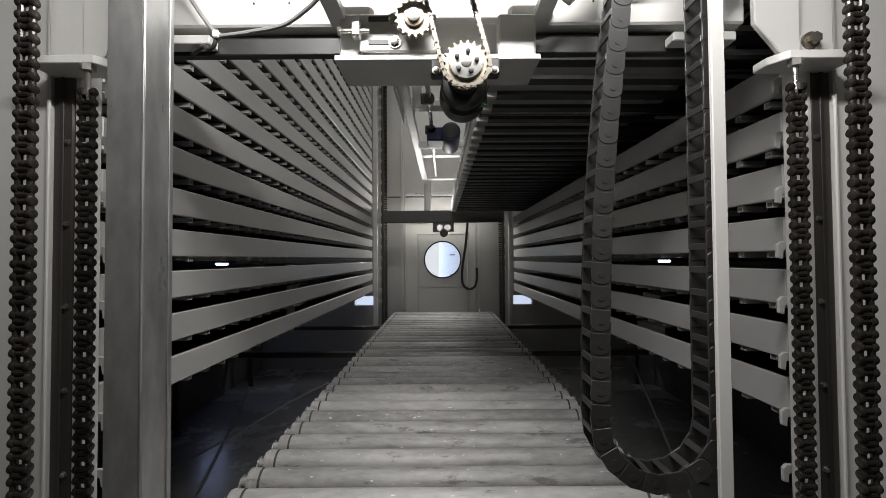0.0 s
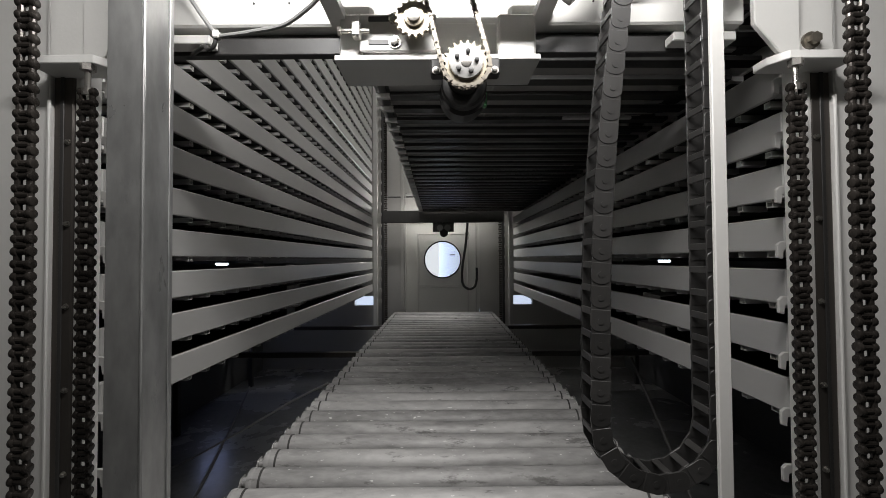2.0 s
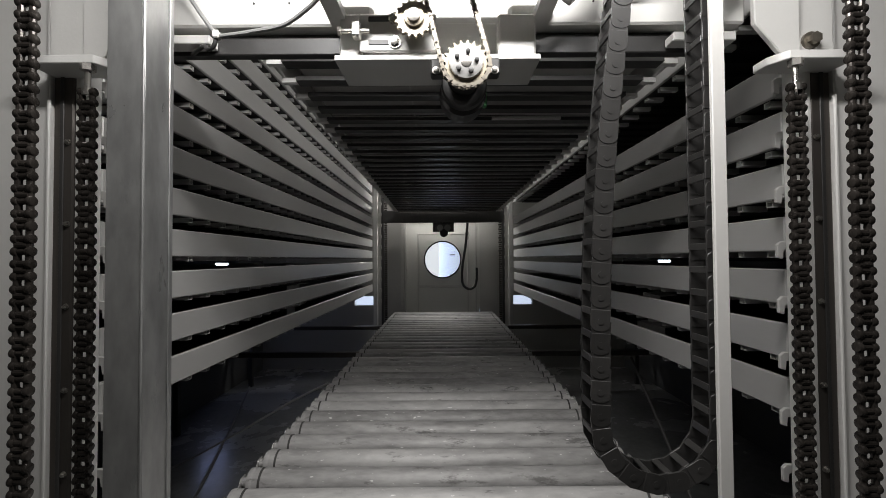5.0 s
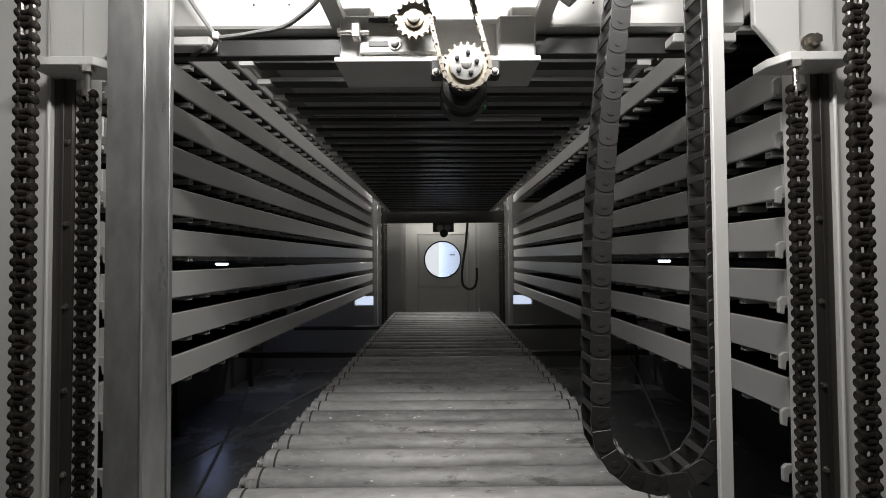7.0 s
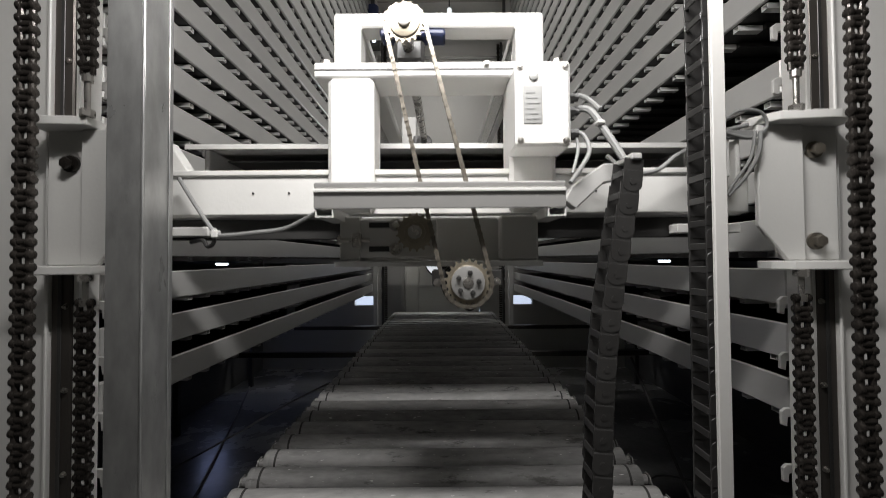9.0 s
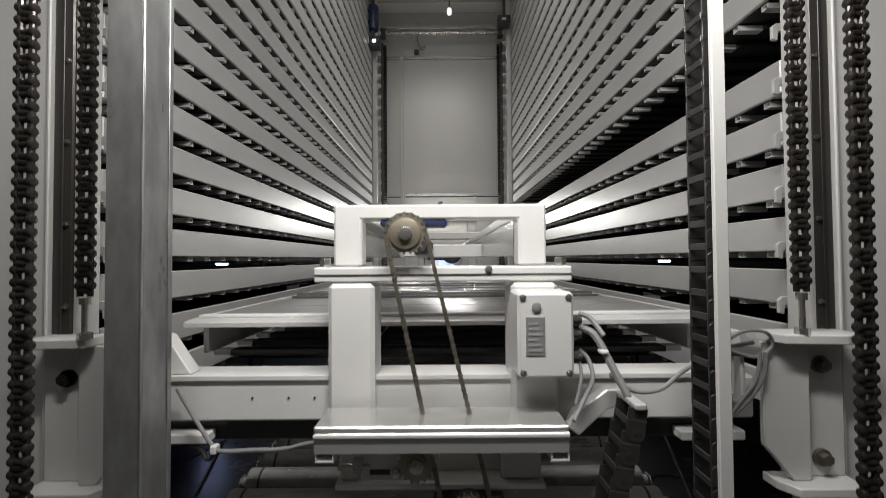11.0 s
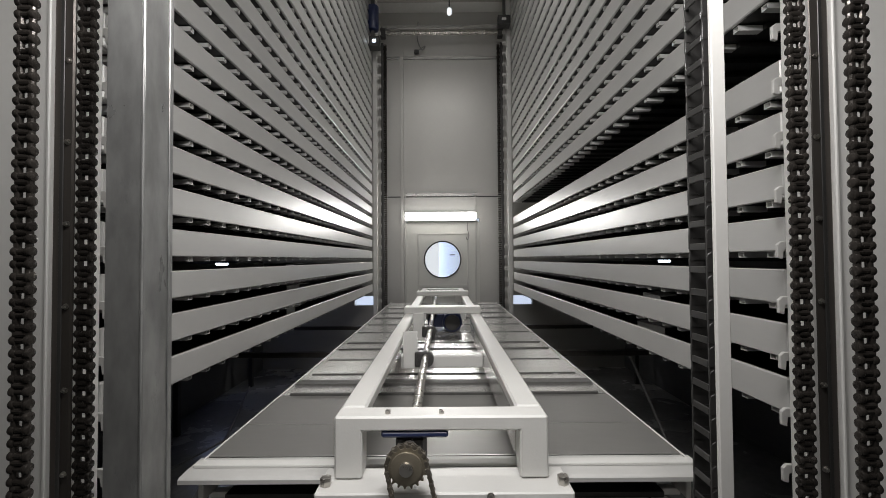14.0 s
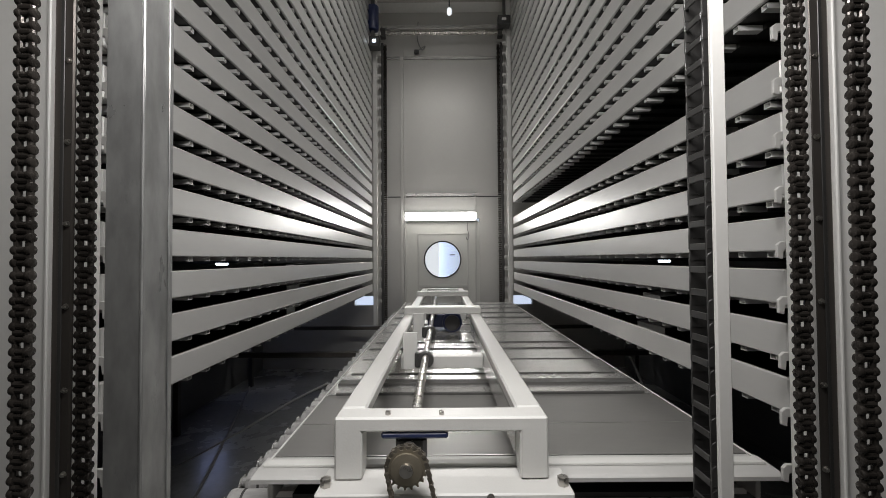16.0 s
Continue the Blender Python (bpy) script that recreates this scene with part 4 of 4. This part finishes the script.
part("control_box", box(-0.775, -0.645, 4.27, 4.38, 3.50, 3.61, 0.006), M_BLACK, mot)
part("box_stem", box(-0.735, -0.700, 4.30, 4.33, 3.61, 3.69, 0.002), M_DARKSTEEL, mot)
part("indicator", box(-0.715, -0.680, 4.264, 4.271, 3.54, 3.57, 0.001), M_LED, mot, "lit white indicator")
jb = thing("junction_box", "black junction box with a white label under the roof", "junction box")
part("box_body", box(0.59, 0.72, 4.30, 4.40, 3.74, 3.84, 0.006), M_BLACK, jb)
part("ceiling_bracket", box(0.645, 0.675, 4.34, 4.37, 3.84, ROOF, 0.002), M_DARKSTEEL, jb)
part("label_plate", box(0.63, 0.675, 4.294, 4.301, 3.78, 3.805, 0.001), M_WHITE, jb)
sl = thing("sensor_lamp", "small pale plastic sensor under the roof", "sensor")
part("sensor_body", box(0.065, 0.115, 4.64, 4.70, 4.06, 4.13, 0.012), M_DAYWHITE, sl, "pale glowing sensor cap")
part("sensor_stem", cyl((0.09, 4.67, 4.13), (0.09, 4.67, ROOF), 0.008, 10), M_DARKSTEEL, sl)
hc = thing("hanging_cable", "thin cable with a dark plug on the end wall", "cable")
part("cable", tube([(-0.28, 4.97, 4.15), (-0.29, 4.96, 3.95), (-0.24, 4.95, 3.80), (-0.20, 4.96, 3.85), (-0.30, 4.95, 3.78)], 0.007), M_CABLE, hc)
part("plug", box(-0.33, -0.27, 4.93, 4.98, 3.755, 3.80, 0.008), M_BLACK, hc)
hk = thing("hanging_hook", "small hanging hook beside the end door", "hook")
part("hook", tube([(0.30, 4.985, 1.73), (0.29, 4.98, 1.66), (0.31, 4.975, 1.58), (0.29, 4.975, 1.52), (0.275, 4.975, 1.56)], 0.004), M_CABLE, hk)
# tube lamp housing on the end wall
tl = thing("tube_lamp", "bright tube lamp on the end wall over the window", "lamp")
part("housing", box(-0.45, 0.40, 4.945, 4.998, 1.745, 1.855, 0.004), M_WHITE, tl)
part("tube", box(-0.444, 0.394, 4.875, 4.944, 1.756, 1.844, 0.012), M_TUBE, tl, "glowing diffuser")

def base_frame(s):
    """Dark steel frame that carries one rack over the floor."""
    b = thing("rack_base", "dark steel base frame under the storage rack", "rack base", "rack bases")
    for y in (3.1, 4.3):
        part("cross_beam", box(min(s * 0.575, s * 2.05), max(s * 0.575, s * 2.05), y, y + 0.05, 0.575, 0.612, 0.004), M_GUIDE, b)
        for x in (0.60, 1.98):
            part("leg", box(s * x - 0.020, s * x + 0.020, y + 0.005, y + 0.045, 0.0, 0.575, 0.003), M_DARKSTEEL, b)
    if s > 0:
        part("brace_rod", cyl((0.86, 1.93, 0.84), (0.86, 0.95, 0.006), 0.006, 10), M_DARKSTEEL, b)
        part("brace_foot", box(0.83, 0.89, 0.92, 0.98, 0.0, 0.008, 0.001), M_DARKSTEEL, b)
    return b


for s in (-1, 1):
    base_frame(s)
fc = thing("floor_cable", "thin grey cables slung from the conveyor to the dark floor", "cable")
part("cable", tube([(-1.22, 1.6, 0.008), (-1.36, 2.28, 0.008), (-1.60, 3.1, 0.008), (-1.85, 3.9, 0.008), (-2.02, 4.4, 0.008)], 0.008), M_CABLE, fc)
part("cable", tube([(-0.562, 2.04, 0.70), (-0.75, 2.09, 0.60), (-1.0, 2.15, 0.45), (-1.35, 2.20, 0.255), (-1.7, 2.25, 0.10), (-1.9, 2.3, 0.008)], 0.0055), M_CABLE, fc)
fc = thing("floor_cable", "thin dark cable lying across the dark floor", "cable")
part("cable", tube([(0.62, 2.3, 0.008), (0.95, 2.2, 0.008), (1.25, 2.5, 0.008), (1.5, 2.4, 0.008)], 0.006), M_DARKSTEEL, fc)
# unseen glowing panel added on the west wall for the floor's blue reflection
wl = thing("window_1", "unseen bluish glowing panel low on the west wall", kind="structure", category="")
part("pane", box(-2.149, -2.140, 3.72, 4.16, 0.48, 0.86), M_DAYBLUE, wl)

# lights glinting from behind the racks
for x in (-1.062, 1.062):
    rl = thing("marker_light", "small white marker light behind the rack", "marker light", "marker lights")
    part("body", box(x - 0.026, x + 0.026, 2.0, 2.02, 1.2745, 1.2865, 0.002), M_LED, rl)


def motions():
    times = [6.8, 7.0, 7.25, 7.5, 7.75, 8.0, 8.25, 8.5, 8.75, 9.0, 9.25, 9.5, 9.75, 10.0, 10.25, 10.5, 10.75, 11.0, 11.25, 11.5, 11.75, 12.0, 12.25, 12.5, 12.75, 13.0, 13.25, 13.5, 14.0]
    known = [(0, 1.202), (6.8, 1.202), (7.0, 1.199), (7.25, 1.170), (7.5, 1.125), (8.0, 1.023), (8.5, 0.925), (9.0, 0.826), (11.3, 0.370), (11.7, 0.289),
             (12.0, 0.224), (12.5, 0.120), (12.75, 0.083), (13.0, 0.054), (13.5, 0.025), (14.0, 0.002), (14.3, 0.0), (16.0, 0.0)]
    tray_known = [(0, 1.841), (6.8, 1.841), (7.0, 1.838), (7.25, 1.809), (7.5, 1.764), (8.0, 1.662), (8.5, 1.570), (9.0, 1.477), (11.3, 1.033), (11.7, 0.956),
                  (12.0, 0.897), (12.5, 0.814), (12.75, 0.782), (13.0, 0.766), (13.3, 0.754), (16.0, 0.754)]
    tilt = [(0, -0.6), (11.3, -0.6), (12.5, -0.3), (13.3, 0.0), (16.0, 0.0)]
    turn = [(0, 0.7), (11.3, 0.7), (13.3, 0.0), (16.0, 0.0)]
    slide = [(0, 0.68), (1.5, 0.425), (2.0, 0.335), (2.5, 0.265), (3.5, 0.185), (4.2, 0.130), (5.2, 0.060), (6.2, 0.005), (6.4, 0.0), (14.8, 0.0), (15.0, 0.003), (15.25, 0.025), (15.5, 0.068), (15.75, 0.112), (16.0, 0.157)]

    def at(rows, t):
        return float(np.interp(t, [r[0] for r in rows], [r[1] for r in rows]))

    every = [0.0] + times + [14.3, 16.0]
    walk(lift, [(t, pose(0, 0, at(known, t))) for t in every])
    walk(drive, [(t, pose(0, 0, at(known, t))) for t in every])
    walk(rear_loop, [(t, pose(0, 0, at(known, t) + 0.038 if at(known, t) < 0.9 else 0.470 + 0.52 * at(known, t))) for t in every])
    tray_times = sorted({0.0, 0.5, 1.0, 1.5, 1.75, 2.0, 2.25, 2.5, 3.0, 3.5, 4.2, 5.2, 6.2, 6.4, *times, 14.8, 15.0, 15.25, 15.5, 15.75, 16.0})
    walk(moving_tray, [(t, pose(at(slide, t) + 0.02 * at(turn, t), 0.955, at(tray_known, t), at(tilt, t), 0, at(turn, t))) for t in tray_times])
    for ch, links in lift_chains:
        for ob, u in links:
            walk(ob, [(t, chain_pose(u, at(known, t))) for t in every])
    for ob, u in ec_links:
        walk(ob, [(t, ec_pose(u, at(known, t))) for t in every])


motions()
